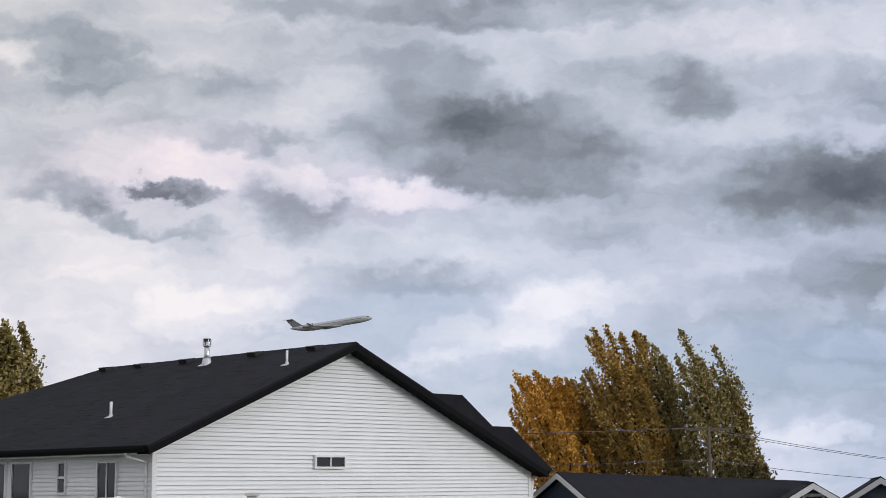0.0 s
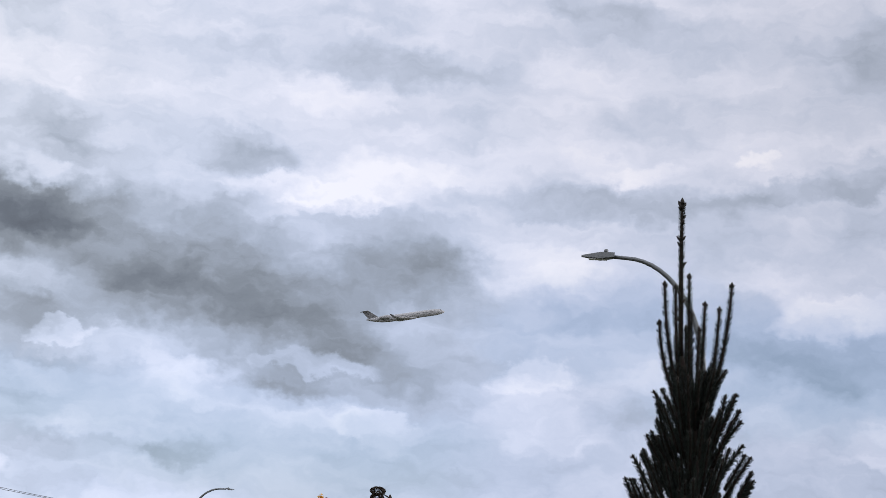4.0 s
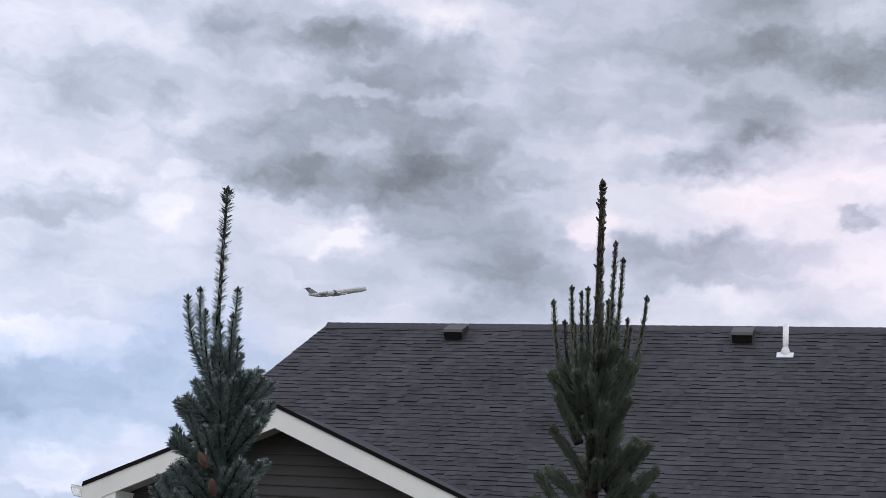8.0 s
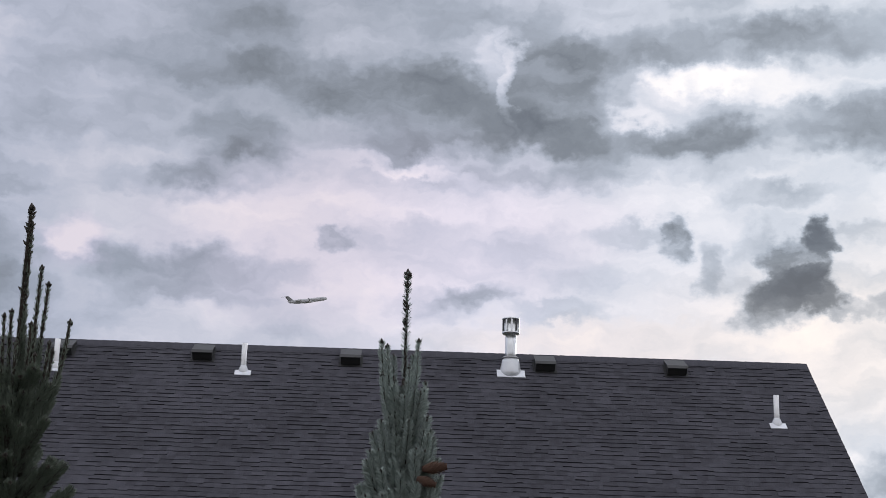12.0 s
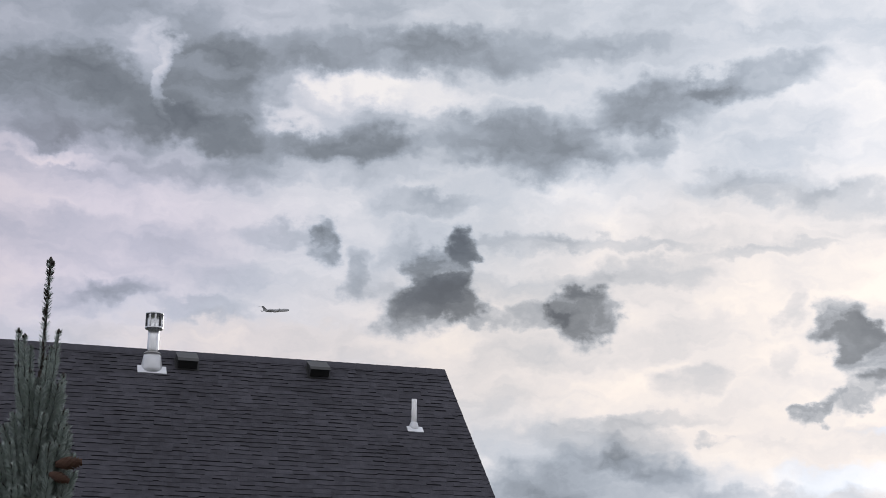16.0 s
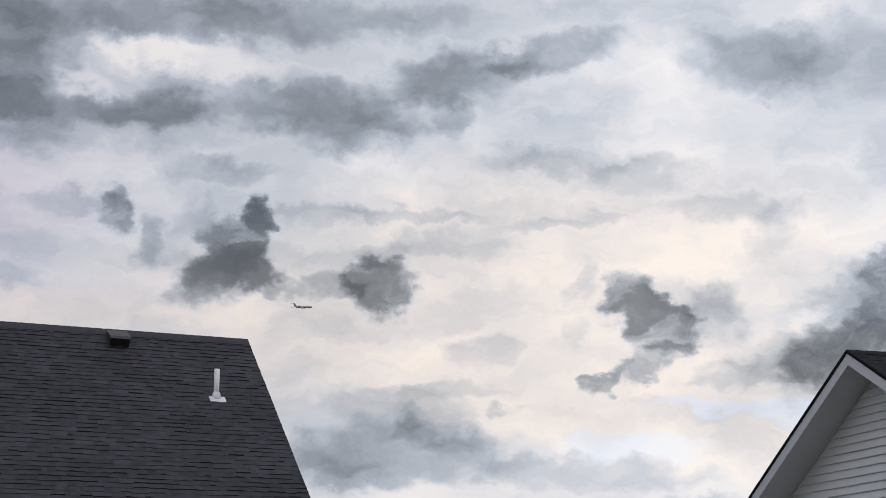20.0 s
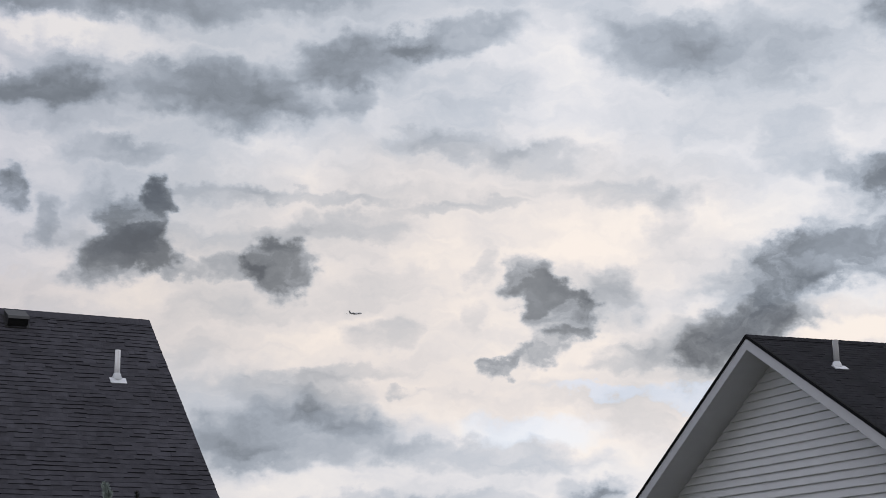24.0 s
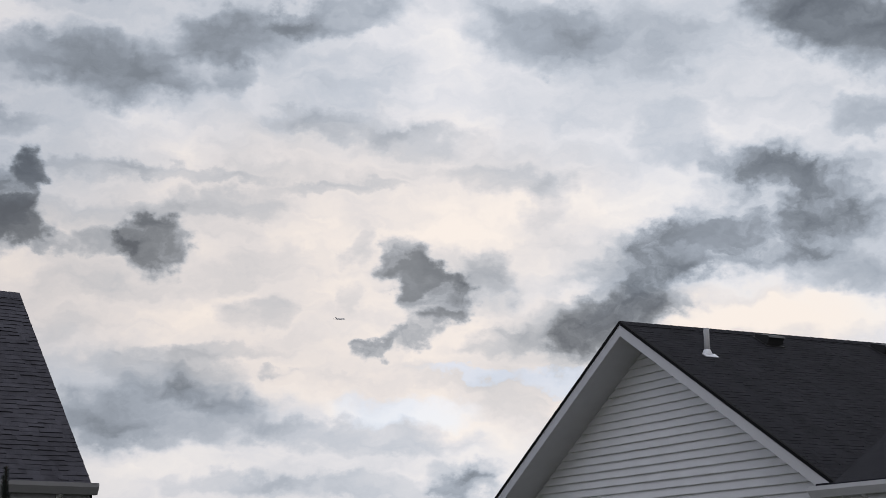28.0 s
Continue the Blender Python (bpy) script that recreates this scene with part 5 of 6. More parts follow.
line = "sagging grey power line between poles"
for dz, dx in ((0.0, 0.0), (0.0, 0.4), (-1.5, 0.0)):
    cable(bearing(-9.65 + dx, 74, 4.16 + dz), bearing(-24.35 + dx * 0.6, 130, 2.93 + dz * 0.3), 1.1, 0.014, line)
    cable(bearing(30, 72, 4.3 + dz), bearing(-9.65 + dx, 74, 4.16 + dz), 0.5, 0.014, line)
    cable(bearing(-24.35 + dx * 0.6, 130, 2.93 + dz * 0.3), bearing(-52, 150, 2.5 + dz * 0.3), 0.8, 0.014, line)


# ---- broad-leaved trees ----
def poplar(x, y, top, spread, leafy, rng, label, sprays, base_leaf=0.15, lean=-0.17):
    """A poplar: trunk, upswept limbs and sprays of leaves along them, blown a little to one side, with gaps between."""
    g = ground_height(x, y)
    t = thing("poplar_tree", Matrix.Translation((x, y, g)), label, "tree", "poplar trees")
    hgt = top - g

    def bow(z):
        return lean * hgt * (max(z, 0.0) / hgt) ** 1.6 - lean * hgt * 0.6
    part("trunk", tube([(bow(k * hgt), 0, k * hgt - 0.1) for k in (0.0, 0.2, 0.4, 0.6, 0.8, 0.95)], [0.24, 0.19, 0.14, 0.10, 0.06, 0.02], 8), M["bark"], t, smooth=True)
    verts, faces = [], []
    for c in range(sprays):
        foot = hgt * (0.16 + 0.62 * (c / sprays) ** 0.9)
        ang = c * 2.4 + rng.uniform(-0.5, 0.5)
        k0 = foot / hgt
        reach = spread * 1.75 * (1.0 - 0.5 * k0) * rng.uniform(0.45, 1.0)
        tall = min(reach * rng.uniform(1.3, 2.2) + 0.8, hgt * (1.0 if c % 5 == 0 else 0.97) - foot)
        if c == sprays - 1:
            reach, tall = 0.0, hgt - foot
        dx, dy = math.cos(ang) * reach, math.sin(ang) * reach * 0.8
        pts = []
        for i in range(6):
            w = i / 5
            z = foot + tall * w ** 1.15
            pts.append(Vector((bow(z) - 0.10 * tall * w * w + dx * math.sin(w * 1.57) ** 0.9, dy * math.sin(w * 1.57) ** 0.9, z)))
        part("limb", tube(pts, [0.055 * (1 - 0.85 * i / 5) * (1.2 - 0.6 * k0) for i in range(6)], 5), M["bark"], t, smooth=True)
        n = int(tall * 190)
        for i in range(n):
            w = rng.uniform(0.12, 1.0)
            f = w * 5
            j = min(int(f), 4)
            p = pts[j].lerp(pts[j + 1], f - j)
            wide = (0.20 + 0.42 * math.sin(min(w * 1.15, 1.0) * 3.0)) * (0.75 + 0.35 * math.sin(w * 17 + c))
            wide = max(wide, 0.07) * (1.0 - 0.55 * w ** 3)
            p = p + Vector((max(-1.1, min(1.1, rng.gauss(0, 0.55))), max(-1.1, min(1.1, rng.gauss(0, 0.55))), rng.gauss(0, 0.6))) * wide
            sz = rng.uniform(0.6, 1.3) * base_leaf
            d = Vector((rng.uniform(-0.6, 1), rng.uniform(-1, 1), rng.uniform(-0.3, 1.2))).normalized()
            sd = d.cross(Vector((rng.uniform(-1, 1), rng.uniform(-1, 1), rng.uniform(-1, 1)))).normalized()
            q = len(verts)
            verts += [p, p + d * sz * 0.5 + sd * sz * 0.36, p + d * sz, p + d * sz * 0.5 - sd * sz * 0.36]
            faces.append((q, q + 1, q + 2, q + 3))
    part("crown", (verts, faces), M[leafy], t)


R = random.Random(21)
for az, dist, top, sp, leafy, cols, lab in (
        (-3.95, 80, 7.35, 1.5, "leaf_gold", 44, "golden autumn poplar beside the low houses"),
        (-5.25, 82, 7.05, 1.4, "leaf_amber", 38, "amber autumn poplar in the row of trees"),
        (-6.75, 80, 9.7, 1.6, "leaf_amber", 42, "tall brown-gold autumn poplar"),
        (-8.1, 81, 9.2, 1.2, "leaf_olive", 34, "tall olive-brown poplar with gaps in its crown"),
        (-9.5, 79, 9.3, 0.95, "leaf_olive", 26, "tall olive poplar with a bare lower trunk"),
        (-10.65, 80, 8.45, 0.75, "leaf_olive", 24, "slim olive poplar at the end of the row"),
        (-11.3, 78, 2.75, 0.9, "leaf_green", 14, "small dark green tree at the end of the row"),
        (16.3, 60, 8.3, 1.35, "leaf_olive", 46, "olive and amber poplar behind the white house"),
        (17.8, 62, 9.3, 1.6, "leaf_amber", 40, "amber poplar behind the white house"),
        (-27.1, 100, 4.0, 0.9, "leaf_gold", 18, "distant golden poplar beyond the roofs"),
        (-28.1, 105, 3.9, 0.9, "leaf_gold", 18, "distant golden poplar beyond the roofs"),
        (-29.0, 104, 3.6, 0.9, "leaf_gold", 16, "distant golden poplar beyond the roofs")):
    p = bearing(az, dist)
    poplar(p.x, p.y, top, sp, leafy, R, lab, cols, base_leaf=0.165 if dist < 90 else 0.17)


def clump_tree():
    """A clipped pine whose foliage sits in rounded pads."""
    p = bearing(-29.72, 46)
    g = ground_height(p.x, p.y)
    t = thing("pad_pine", Matrix.Translation((p.x, p.y, g)), "dark pine with foliage in rounded pads", "tree")
    rng = random.Random(5)
    part("trunk", tube([(0, 0, -0.1), (0.15, 0, 1.5), (-0.05, 0, 2.3), (-0.3, 0, 2.8)], [0.14, 0.11, 0.07, 0.03], 8), M["bark"], t, smooth=True)
    right = Vector((math.cos(radians(-29.9)), math.sin(radians(-29.9)), 0))
    for du, z, w, hh in ((-0.62, 2.90, 0.22, 0.11), (-0.63, 2.70, 0.19, 0.13), (-0.41, 2.45, 0.22, 0.20), (0.0, 2.45, 0.22, 0.23), (0.46, 2.17, 0.25, 0.26), (-0.22, 2.04, 0.2, 0.2), (0.15, 1.88, 0.34, 0.27), (-0.3, 1.6, 0.5, 0.3), (0.3, 1.4, 0.5, 0.3)):
        c = right * du + Vector((0, 0, z))
        part("branch", tube([(-0.1 * du, 0, z - 0.35), tuple(c)], [0.03, 0.015], 5), M["bark"], t)
        verts, faces = [], []
        for i in range(1700):
            d = Vector((rng.gauss(0, 1), rng.gauss(0, 1), rng.gauss(0, 1))).normalized()
            q = c + Vector((d.x * w, d.y * w, d.z * hh)) * rng.uniform(0.86, 1.0)
            sd = d.cross(Vector((rng.gauss(0, 1), rng.gauss(0, 1), rng.gauss(0, 1)))).normalized() * 0.012
            k = len(verts)
            verts += [q - sd * 1.6, q + sd * 1.6, q + d * 0.035]
            faces.append((k, k + 1, k + 2))
        part("foliage_pad", (verts, faces), M["clump"], t)


clump_tree()


# ---- young spruces ----
def needle_shoot(pts, thick, needle, density, fold, rng, bare=0.0, thin=1.0):
    """A twig along a path and its needles, as two pieces of geometry."""
    n = len(pts)
    stem = tube(pts, [thick * (1 - 0.45 * i / (n - 1)) for i in range(n)], 6)
    length = sum((b - a).length for a, b in zip(pts[:-1], pts[1:]))
    verts, faces = [], []
    for i in range(int(density * length)):
        k = rng.uniform(bare, 1.0)
        worn = min(max((k - 0.58) / 0.14, 0.0), 1.0) * (1.0 - thin)
        if rng.random() < worn * 0.75:
            continue
        f = k * (n - 1)
        j = min(int(f), n - 2)
        p = pts[j].lerp(pts[j + 1], f - j)
        u = (pts[j + 1] - pts[j]).normalized()
        e1 = u.orthogonal().normalized()
        e2 = u.cross(e1)
        a = rng.uniform(0, 2 * math.pi)
        out = e1 * math.cos(a) + e2 * math.sin(a)
        up = rng.uniform(fold * 0.7, fold * 1.3)
        d = out * math.cos(up) + u * math.sin(up)
        ln = needle * rng.uniform(0.75, 1.15) * (1.0 if k < 0.93 else 0.75) * (1.0 - 0.5 * worn)
        sd = d.cross(Vector((rng.gauss(0, 1), rng.gauss(0, 1), rng.gauss(0, 1)))).normalized() * needle * 0.06
        q = p + out * thick * 0.6
        b = len(verts)
        verts += [q - sd, q + sd, q + d * ln * 0.7 + sd * 0.7, q + d * ln, q + d * ln * 0.7 - sd * 0.7]
        faces.append((b, b + 1, b + 2, b + 3, b + 4))
    return stem, (verts, faces)


def bud_geometry(tip, r, rng, n=4):
    geos = [moved(lathe([(r * 0.7, -r), (r, 0), (r * 0.85, r), (r * 0.3, r * 2.0), (0.0, r * 2.3)], 7), Matrix.Translation(tip))]
    for i in range(n):
        a = rng.uniform(0, 6.28)
        geos.append(moved(lathe([(r * 0.5, 0), (r * 0.6, r * 0.7), (0.0, r * 1.5)], 6), Matrix.Translation(tip + Vector((math.cos(a) * r, math.sin(a) * r, -r * rng.uniform(0.2, 1.6)))) @ Matrix.Rotation(0.5, 4, Vector((-math.sin(a), math.cos(a), 0)))))
    return join(*geos)


def shoot_set(needles, needle, rng, density, fold, thick, lengths):
    """Twig shapes of several lengths, shared by the lower branches of a tree."""
    made = []
    for length in lengths:
        c = rng.uniform(-0.12, 0.05)
        pts = [Vector((c * (i / 5) ** 2 * length, 0, i / 5 * length)) for i in range(6)]
        stem, leaf = needle_shoot(pts, thick, needle, density, fold, rng)
        made.append((length, mesh_of("twig", *stem, M["twig"], True), mesh_of("needles", *leaf, M[needles]), mesh_of("bud", *bud_geometry(pts[-1], 0.0045, rng, 2), M["bud"], True)))
    return made


def spruce(az, dist, tip_z, label, needles, shoots, axis, leader, candles, base, candle, outline, body, rng, cones=(), thin=1.0):
    """A young spruce. axis: how far the stem stands beside the tip; leader: length, thickness, needle, density, fold;
    candles: tips as (side, forward, below the tip), from a base below the tip, each of thickness, needle, density, fold;
    outline: half widths by depth below the tip; body: first depth, twigs a metre, lean."""
    p = bearing(az, dist)
    t = thing("spruce_tree", Matrix.Translation((p.x, p.y, 0)) @ Matrix.Rotation(radians(az), 4, "Z"), label, "spruce", "row of young spruces")
    lead_len = leader[0]
    part("trunk", tube([(axis, 0, -0.1), (axis, 0, tip_z * 0.5), (axis, 0, tip_z - base - 0.1), (axis * 0.2, 0, tip_z - lead_len)], [0.045, 0.03, 0.018, 0.012], 9), M["twig"], t, smooth=True)
    pts = [Vector((axis * 0.2 * (1 - k) ** 1.4, 0, tip_z - lead_len * (1 - k))) for k in (0, 0.15, 0.3, 0.45, 0.6, 0.75, 0.9, 0.975)]
    stem, leaf = needle_shoot(pts, leader[1], leader[2], leader[3], leader[4], rng)
    lead = part("leader", stem, M["twig"], t, "upright leading shoot with dark buds", smooth=True)
    part("needles", leaf, M[needles], lead)
    part("bud", bud_geometry(pts[-1], 0.009, rng, 6), M["bud"], lead, smooth=True)
    knots = []
    for i in range(18):
        k, a = rng.uniform(0.1, 0.98) ** 0.7, rng.uniform(0, 6.28)
        f = k * 7
        j = min(int(f), 6)
        knots.append(moved(lathe([(0.0045, -0.008), (0.006, 0.0), (0.002, 0.013)], 6), Matrix.Translation(pts[j].lerp(pts[j + 1], f - j) + Vector((math.cos(a), math.sin(a), 0)) * leader[1]) @ Matrix.Rotation(0.8, 4, Vector((-math.sin(a), math.cos(a), 0)))))
    part("side_bud", join(*knots), M["bud"], lead, smooth=True)["kind"] = "stuff"
    for x, y, below in candles:
        foot = Vector((axis + (x - axis) * 0.15, y * 0.15, tip_z - base - rng.uniform(0.0, 0.1)))
        tip = Vector((x, y, tip_z - below))
        bend = Vector((axis + (x - axis) * 0.85, y * 0.85, foot.z + (tip.z - foot.z) * 0.25))
        path = [foot * (1 - k) ** 2 + bend * 2 * k * (1 - k) + tip * k * k for k in [i / 8 for i in range(9)]]
        stem, leaf = needle_shoot(path, candle[0], candle[1], candle[2], candle[3], rng, thin=thin)
        b = part("branch", stem, M["twig"], t, smooth=True)
        part("needles", leaf, M[needles], b)
        part("bud", bud_geometry(tip, 0.0065, rng, 4), M["bud"], b, smooth=True)

    def half(below):
        for (b0, w0), (b1, w1) in zip(outline[:-1], outline[1:]):
            if below <= b1:
                return w0 + (w1 - w0) * max(below - b0, 0.0) / (b1 - b0)
        return outline[-1][1] + (below - outline[-1][0]) * 0.25
    first, rate, lean = body
    below = first
    while below < 2.3:
        w = half(below)
        dense = 1.0 if below < 1.45 else 0.35
        for i in range(max(int(rate * 0.05 * dense), 2)):
            a = rng.uniform(0, 2 * math.pi)
            u = rng.choice((1.0, 1.0, 0.9, 0.65, 0.4)) * rng.uniform(0.86, 1.05)
            length, tw, nd, bd = rng.choice(shoots)
            th = lean * (0.35 + 0.65 * u) * rng.uniform(0.7, 1.25) * (1.0 if below < 1.45 else 1.3)
            k = min(1.15, max(0.6, (w * u + 0.03) / max(math.sin(th) * length, 0.01))) * rng.uniform(0.85, 1.0)
            r0 = w * u - math.sin(th) * length * k
            z0 = tip_z - below - rng.uniform(0.0, 0.05) - math.cos(th) * length * k
            b = part("branch", tw, None, t, at=Matrix.Translation((axis + math.cos(a) * r0, math.sin(a) * r0, z0)) @ Matrix.Rotation(a, 4, "Z") @ Matrix.Rotation(th, 4, "Y") @ Matrix.Scale(k, 4))
            part("needles", nd, None, b)
            part("bud", bd, None, b)
        below += 0.05
    for x, y, below, ang, size in cones:
        geos = []
        for j in range(9):
            k = j / 8
            rr = 0.019 * math.sin(0.35 + k * 2.5) * size
            for q in range(8):
                w = q * 0.785 + j * 0.4
                geos.append(moved(([(-0.009 * size, 0, -0.006), (0.009 * size, 0, -0.006), (0.006 * size, 0.007, 0.012 * size), (-0.006 * size, 0.007, 0.012 * size)], [(0, 1, 2, 3)]), Matrix.Rotation(w, 4, "Z") @ Matrix.Translation((0, rr, k * 0.085 * size)) @ Matrix.Rotation(-0.25, 4, "X")))
        geos.append(lathe([(0.006, 0.0), (0.014 * size, 0.02), (0.015 * size, 0.05 * size), (0.006, 0.085 * size)], 8))
        part("cone", moved(join(*geos), Matrix.Translation((x, y, tip_z - below)) @ Matrix.Rotation(ang, 4, "Y")), M["cone"], t, "reddish brown hanging cone")


RS = random.Random(33)
SHORT = (0.14, 0.17, 0.20, 0.23, 0.26, 0.30)
dark = shoot_set("needle_dark", 0.016, RS, 2600, 0.75, 0.007, SHORT)
bluish = shoot_set("needle_blue", 0.030, RS, 3000, 0.80, 0.006, SHORT)
olive = shoot_set("needle_olive", 0.023, RS, 8500, 1.15, 0.018, (0.12, 0.15, 0.17, 0.19, 0.22, 0.25))
pale = shoot_set("needle_pale", 0.027, RS, 3200, 0.80, 0.006, SHORT)
spruce(-40.24, 6.052, 2.88, "young spruce with dark upright candles, beside the street", "needle_dark", dark, 0.07, (0.62, 0.011, 0.013, 2400, 0.8),
       [(-0.057, 0.0, 0.34), (-0.015, 0.03, 0.347), (0.037, -0.04, 0.315), (0.100, 0.03, 0.41), (0.155, -0.02, 0.437), (0.200, 0.0, 0.338), (-0.072, -0.02, 0.495), (-0.004, -0.04, 0.55), (0.080, -0.05, 0.52), (0.050, 0.05, 0.45), (0.030, 0.06, 0.5)],
       0.82, (0.009, 0.016, 2600, 0.75), [(0.62, 0.11), (0.72, 0.17), (0.9, 0.175), (1.0, 0.225), (1.12, 0.26), (1.4, 0.36)], (0.64, 270, 0.5), RS, cones=())
spruce(-53.31, 5.799, 3.035, "young blue spruce with an upright leader and brown cones", "needle_blue", bluish, 0.08, (0.55, 0.009, 0.030, 900, 0.55),
       [(-0.105, 0.0, 0.437), (-0.063, 0.02, 0.4), (-0.035, -0.03, 0.49), (0.075, 0.0, 0.39), (0.068, -0.03, 0.497), (0.025, -0.04, 0.54), (0.097, -0.02, 0.58), (0.005, 0.05, 0.48)],
       0.76, (0.006, 0.028, 1900, 0.65), [(0.62, 0.09), (0.74, 0.19), (0.9, 0.19), (1.0, 0.2), (1.06, 0.25), (1.4, 0.34)], (0.62, 150, 0.85), RS, cones=((0.0, -0.14, 1.02, 2.6, 0.6), (0.05, -0.15, 1.11, 2.9, 0.6), (0.1, -0.16, 1.2, 2.8, 0.6)))
spruce(-67.33, 5.722, 3.15, "young spruce with many olive-brown upright candles", "needle_olive", olive, 0.015, (0.66, 0.012, 0.010, 1800, 0.85),
       [(0.010, 0.0, 0.08), (0.060, 0.0, 0.248), (0.090, 0.02, 0.306), (0.182, 0.0, 0.45), (0.115, -0.04, 0.544), (0.057, -0.03, 0.486), (-0.159, 0.0, 0.48), (-0.095, 0.0, 0.424), (-0.057, -0.03, 0.45), (0.043, -0.05, 0.48), (-0.035, 0.03, 0.42), (-0.005, -0.07, 0.56), (0.015, 0.07, 0.5), (-0.075, -0.06, 0.58), (0.067, -0.07, 0.6), (-0.115, 0.03, 0.55), (0.127, 0.04, 0.56)],
       0.88, (0.010, 0.030, 4600, 1.12), [(0.62, 0.1), (0.74, 0.18), (0.95, 0.2), (1.25, 0.225), (1.5, 0.26)], (0.64, 110, 0.8), RS, cones=(), thin=0.0)
spruce(-81.80, 6.133, 3.07, "young pale blue spruce with a thin leader and red-brown cones", "needle_pale", pale, 0.0, (0.46, 0.008, 0.022, 1300, 0.7),
       [(-0.1, 0.0, 0.305), (-0.074, -0.02, 0.33), (0.054, 0.0, 0.3), (-0.04, -0.06, 0.476), (0.085, 0.0, 0.476), (0.03, 0.04, 0.36), (-0.05, 0.04, 0.36), (0.02, -0.05, 0.42), (-0.09, -0.04, 0.45)],
       0.66, (0.006, 0.024, 2600, 0.8), [(0.45, 0.09), (0.55, 0.115), (0.7, 0.165), (0.9, 0.18), (1.4, 0.28)], (0.5, 210, 0.45), RS, cones=((0.09, -0.12, 0.84, 1.45, 1.0), (0.07, -0.13, 0.88, 1.9, 0.8)))



# ---- seedlings before the dark house ----
def seedling(az, dist, tip_z, needles, shoots, label, rng):
    p = bearing(az, dist)
    t = thing("seedling", Matrix.Translation((p.x, p.y, 0)) @ Matrix.Rotation(radians(az), 4, "Z"), label, "spruce", "row of young spruces")
    part("trunk", tube([(0, 0, -0.05), (0.01, 0, tip_z * 0.5), (0, 0, tip_z - 0.2)], [0.03, 0.02, 0.007], 8), M["twig"], t, smooth=True)
    for i in range(42):
        length, tw, nd, bd = shoots[i % len(shoots)]
        k = i / 41
        a, th = i * 2.4, 0.05 + 0.8 * k
        z = tip_z - length * math.cos(th) - (tip_z - 0.35) * k * 0.9
        b = part("branch", tw, None, t, at=Matrix.Translation((0, 0, z)) @ Matrix.Rotation(a, 4, "Z") @ Matrix.Rotation(th if i else 0.0, 4, "Y"))
        part("needles", nd, None, b)
        part("bud", bd, None, b)


seedling(-95.43, 7.0, 2.054, "needle_dark", dark, "small dark spruce with a single upright tip", RS)
seedling(-94.35, 7.4, 2.123, "needle_pale", pale, "small pale spruce with a thin upright tip", RS)


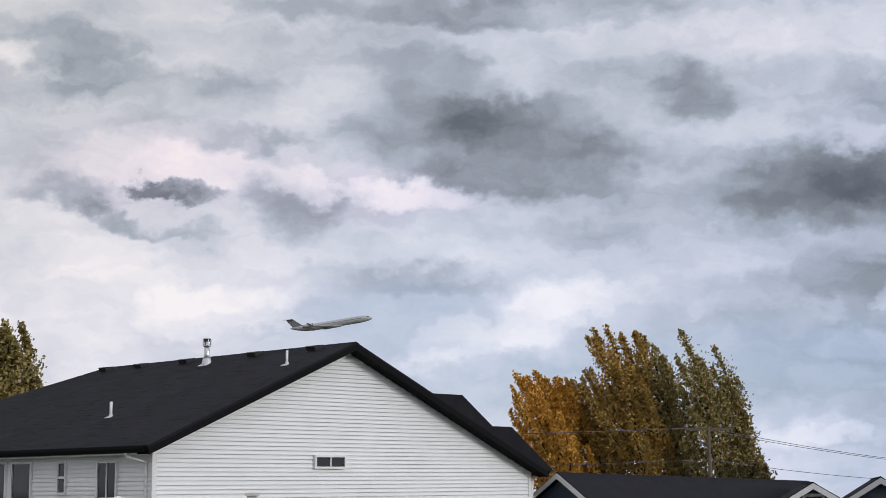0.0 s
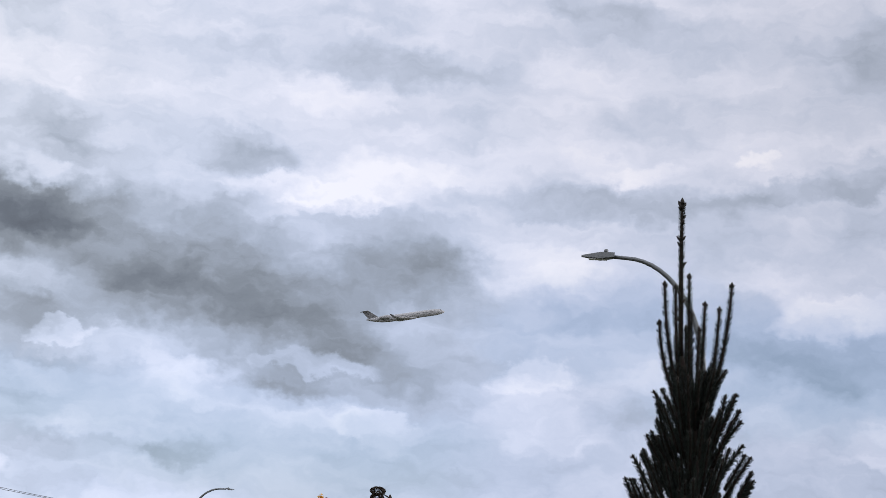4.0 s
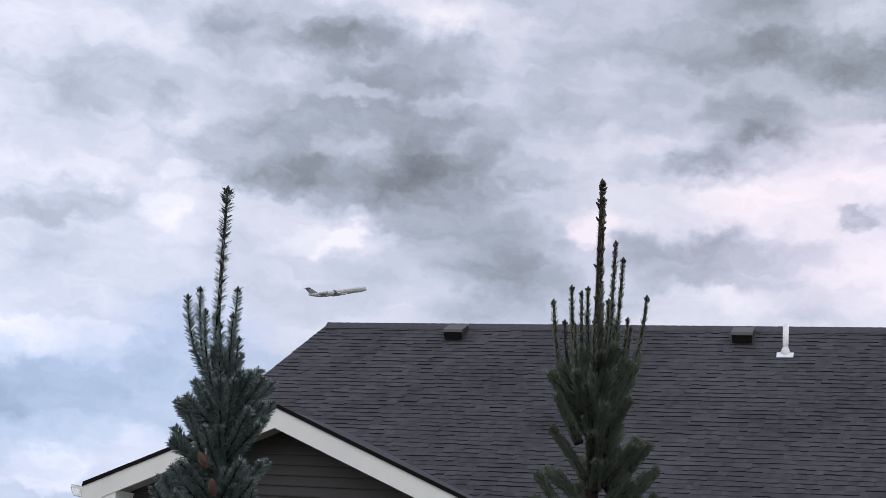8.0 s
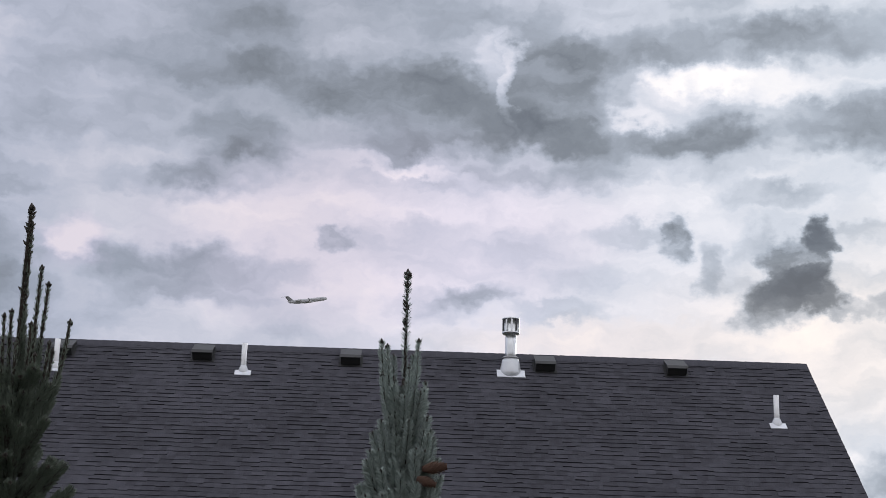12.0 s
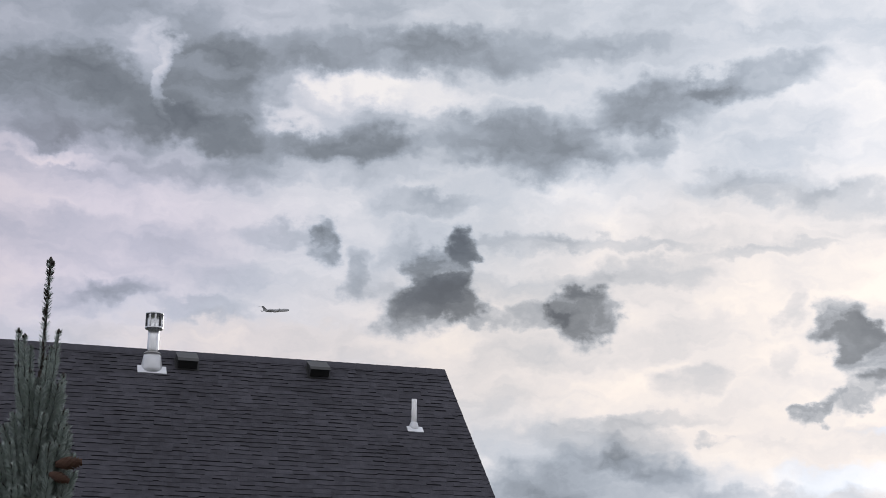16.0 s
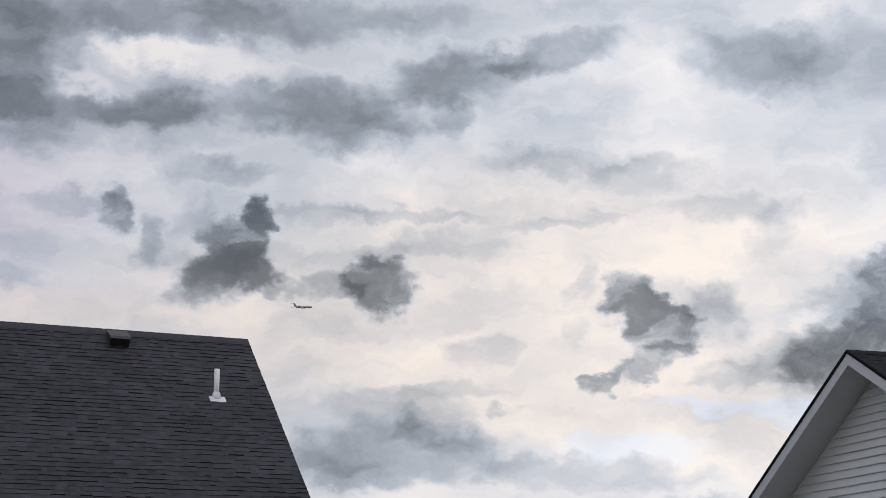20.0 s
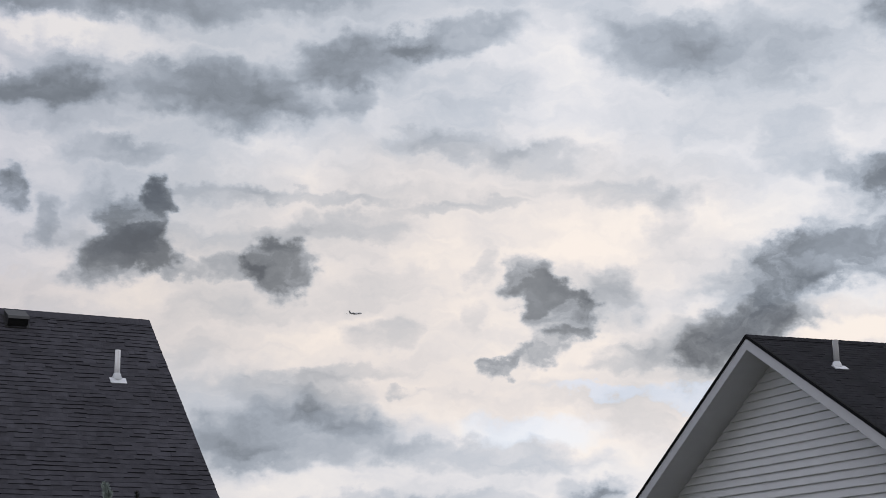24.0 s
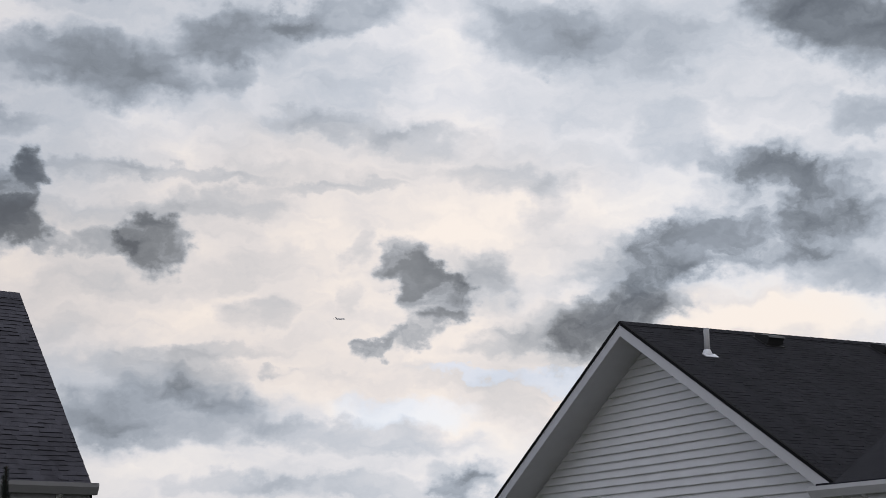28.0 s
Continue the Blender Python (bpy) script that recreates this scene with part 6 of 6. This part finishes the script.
# ---- airliner ----
def airliner():
    """A rear-engined regional jet with a T-tail, nose along +x, 32.5 m long."""
    t = thing("airliner", pose(0, 0, 0), "white and grey twin-engined regional jet climbing away", "aeroplane")
    rad = 1.35
    prof = [(16.2, 0.04, -0.35), (15.8, 0.42, -0.3), (15.0, 0.82, -0.18), (13.8, 1.15, -0.05), (12.2, 1.33, 0.0), (10, rad, 0), (0, rad, 0), (-7, rad, 0), (-10, 1.2, 0.12), (-13, 0.8, 0.42), (-15, 0.45, 0.7), (-16.0, 0.12, 0.85)]
    secs = [[(x, math.cos(2 * math.pi * k / 20) * r, z + math.sin(2 * math.pi * k / 20) * r) for k in range(20)] for x, r, z in prof]
    body = part("fuselage", loft(secs), M["aluminium"], t, smooth=True)
    part("belly_fairing", loft([[(x, math.cos(2 * math.pi * k / 14) * w, -1.0 + math.sin(2 * math.pi * k / 14) * d) for k in range(14)] for x, w, d in ((5.5, 0.2, 0.1), (3.5, 1.3, 0.6), (-2.5, 1.4, 0.7), (-5, 0.3, 0.2))]), M["aluminium"], body, smooth=True)
    part("cockpit_window", moved(box(-0.35, 0.35, -0.85, 0.85, -0.16, 0.16), Matrix.Translation((14.55, 0, 0.52)) @ Matrix.Rotation(0.5, 4, "Y")), M["aircraft_dark"], body)
    for sgn in (-1, 1):
        part("window_band", box(-8, 12, sgn * 1.34 - 0.015, sgn * 1.34 + 0.015, 0.34, 0.46), M["aircraft_dark"], body)

    def wing(root, tip, rc, tc, th):
        ring = lambda c, p, h: [(p[0] + c, p[1], p[2]), (p[0] + c * 0.7, p[1], p[2] + h), (p[0] + c * 0.3, p[1], p[2] + h * 0.9), (p[0], p[1], p[2]), (p[0] + c * 0.3, p[1], p[2] - h * 0.5), (p[0] + c * 0.7, p[1], p[2] - h * 0.6)]
        return loft([ring(rc, root, th), ring(tc, tip, th * 0.35)])
    for sgn in (-1, 1):
        w = part("wing", wing((-3.2, sgn * 1.1, -0.95), (-6.6, sgn * 11.4, -0.2), 5.2, 1.5, 0.32), M["aluminium"], t, smooth=True)
        part("winglet", loft([[(-6.6, sgn * 11.4, -0.2), (-5.1, sgn * 11.4, -0.2), (-5.1, sgn * 11.46, -0.2), (-6.6, sgn * 11.46, -0.2)], [(-7.6, sgn * 11.9, 1.15), (-6.9, sgn * 11.9, 1.15), (-6.9, sgn * 11.93, 1.15), (-7.6, sgn * 11.93, 1.15)]]), M["aircraft_dark"], w)
        part("tailplane", wing((-16.8, sgn * 0.1, 4.35), (-17.9, sgn * 4.3, 4.25), 2.6, 1.1, 0.14), M["aluminium"], t, smooth=True)
        e = part("engine", moved(lathe([(0.5, -2.1), (0.62, -1.4), (0.78, 0.0), (0.80, 1.2), (0.70, 1.9), (0.6, 1.9), (0.55, 1.2)], 16), Matrix.Translation((-8.6, sgn * 2.3, 0.75)) @ Matrix.Rotation(radians(90), 4, "Y")), M["aluminium"], t, smooth=True)
        part("engine_ring", moved(lathe([(0.71, 1.88), (0.76, 1.8), (0.60, 1.86)], 16), Matrix.Translation((-8.6, sgn * 2.3, 0.75)) @ Matrix.Rotation(radians(90), 4, "Y")), M["aircraft_dark"], e, smooth=True)
        part("pylon", box(-10.3, -7.4, min(sgn * 1.0, sgn * 2.0), max(sgn * 1.0, sgn * 2.0), 0.55, 0.85), M["aluminium"], t)
    part("fin", loft([[(-14.9, -0.16, 0.9), (-10.6, -0.16, 1.0), (-10.6, 0.16, 1.0), (-14.9, 0.16, 0.9)], [(-17.2, -0.07, 4.3), (-14.6, -0.07, 4.3), (-14.6, 0.07, 4.3), (-17.2, 0.07, 4.3)]]), M["aircraft_dark"], t)
    return t


def flight(x, y, z, heading, climb):
    """The jet's pose in its climb."""
    return pose(x, y, z, 0, 0, heading) @ pose(0, 0, 0, 4, -climb, 0)


jet = airliner()


def motions():
    walk(jet, [
        (0.0, flight(-45.5, 586.5, 63.8, -5.0, 8.5)),
        (0.5, flight(-2.2, 583.5, 66.5, -7.7, 9.0)),
        (1.0, flight(41.3, 579.8, 69.6, -10.5, 9.5)),
        (1.5, flight(83.8, 575.3, 72.8, -12.9, 10.0)),
        (2.0, flight(124.3, 570.2, 76.1, -15.2, 10.5)),
        (2.5, flight(169.7, 562.8, 80.3, -17.6, 11.0)),
        (4.5, flight(345.1, 519.5, 97.2, -26.1, 13.3)),
        (5.0, flight(389.7, 503.1, 106.2, -28.0, 13.7)),
        (5.5, flight(429.9, 488.9, 113.9, -29.6, 14.1)),
        (6.0, flight(468.8, 474.4, 122.7, -31.1, 14.5)),
        (6.5, flight(509.0, 458.1, 131.2, -32.4, 14.8)),
        (7.0, flight(548.5, 441.7, 139.7, -33.8, 15.2)),
        (7.5, flight(589.1, 423.2, 148.1, -35.1, 15.6)),
        (8.0, flight(629.5, 404.0, 156.8, -36.4, 16.0)),
        (8.5, flight(669.2, 385.3, 165.3, -37.5, 16.0)),
        (9.0, flight(708.4, 367.5, 174.4, -38.4, 16.0)),
        (9.5, flight(749.9, 345.4, 182.9, -39.4, 16.0)),
        (10.0, flight(790.9, 323.5, 192.7, -40.2, 16.0)),
        (10.5, flight(830.6, 306.4, 201.5, -40.9, 16.0)),
        (11.0, flight(872.2, 285.6, 210.1, -41.7, 16.0)),
        (11.5, flight(914.1, 265.2, 218.9, -42.4, 15.6)),
        (12.0, flight(957.4, 240.2, 228.6, -43.0, 15.2)),
        (12.5, flight(1000.6, 217.3, 238.6, -43.6, 14.8)),
        (13.0, flight(1044.5, 194.2, 247.9, -44.2, 14.4)),
        (13.5, flight(1089.1, 170.8, 257.0, -44.7, 14.0)),
        (15.5, flight(1274.7, 67.0, 294.4, -45.7, 12.6)),
        (16.0, flight(1322.9, 38.8, 303.6, -45.9, 12.3)),
        (16.5, flight(1371.9, 9.7, 312.5, -46.2, 12.0)),
        (17.0, flight(1421.5, -20.8, 320.7, -46.6, 11.7)),
        (17.5, flight(1472.1, -52.1, 328.3, -46.9, 11.3)),
        (18.0, flight(1523.0, -83.8, 336.8, -47.3, 11.0)),
        (18.5, flight(1574.8, -113.5, 345.5, -47.5, 10.7)),
        (19.0, flight(1627.0, -147.9, 355.0, -47.8, 10.3)),
        (19.5, flight(1679.7, -184.0, 364.9, -48.2, 10.0)),
        (20.0, flight(1733.6, -218.8, 374.6, -48.4, 9.7)),
        (20.5, flight(1788.5, -256.0, 382.6, -48.7, 9.7)),
        (21.0, flight(1845.4, -286.9, 391.7, -48.7, 9.6)),
        (21.5, flight(1903.3, -319.7, 401.5, -48.9, 9.6)),
        (23.5, flight(2149.7, -471.2, 441.2, -49.8, 9.4)),
        (24.0, flight(2216.5, -512.6, 451.1, -50.1, 9.3)),
        (24.5, flight(2286.5, -553.2, 462.2, -50.4, 9.3)),
        (25.0, flight(2359.7, -595.7, 472.1, -50.7, 9.3)),
        (25.5, flight(2436.3, -641.7, 482.2, -51.1, 9.2)),
        (26.0, flight(2517.0, -688.2, 494.3, -51.5, 9.2)),
        (26.5, flight(2602.5, -736.9, 506.4, -51.9, 9.1)),
        (27.0, flight(2693.7, -787.2, 519.5, -52.4, 9.1)),
        (27.5, flight(2791.1, -840.5, 533.3, -52.9, 9.0)),
        (28.0, flight(2895.7, -897.3, 547.8, -53.5, 9.0)),
    ])


motions()
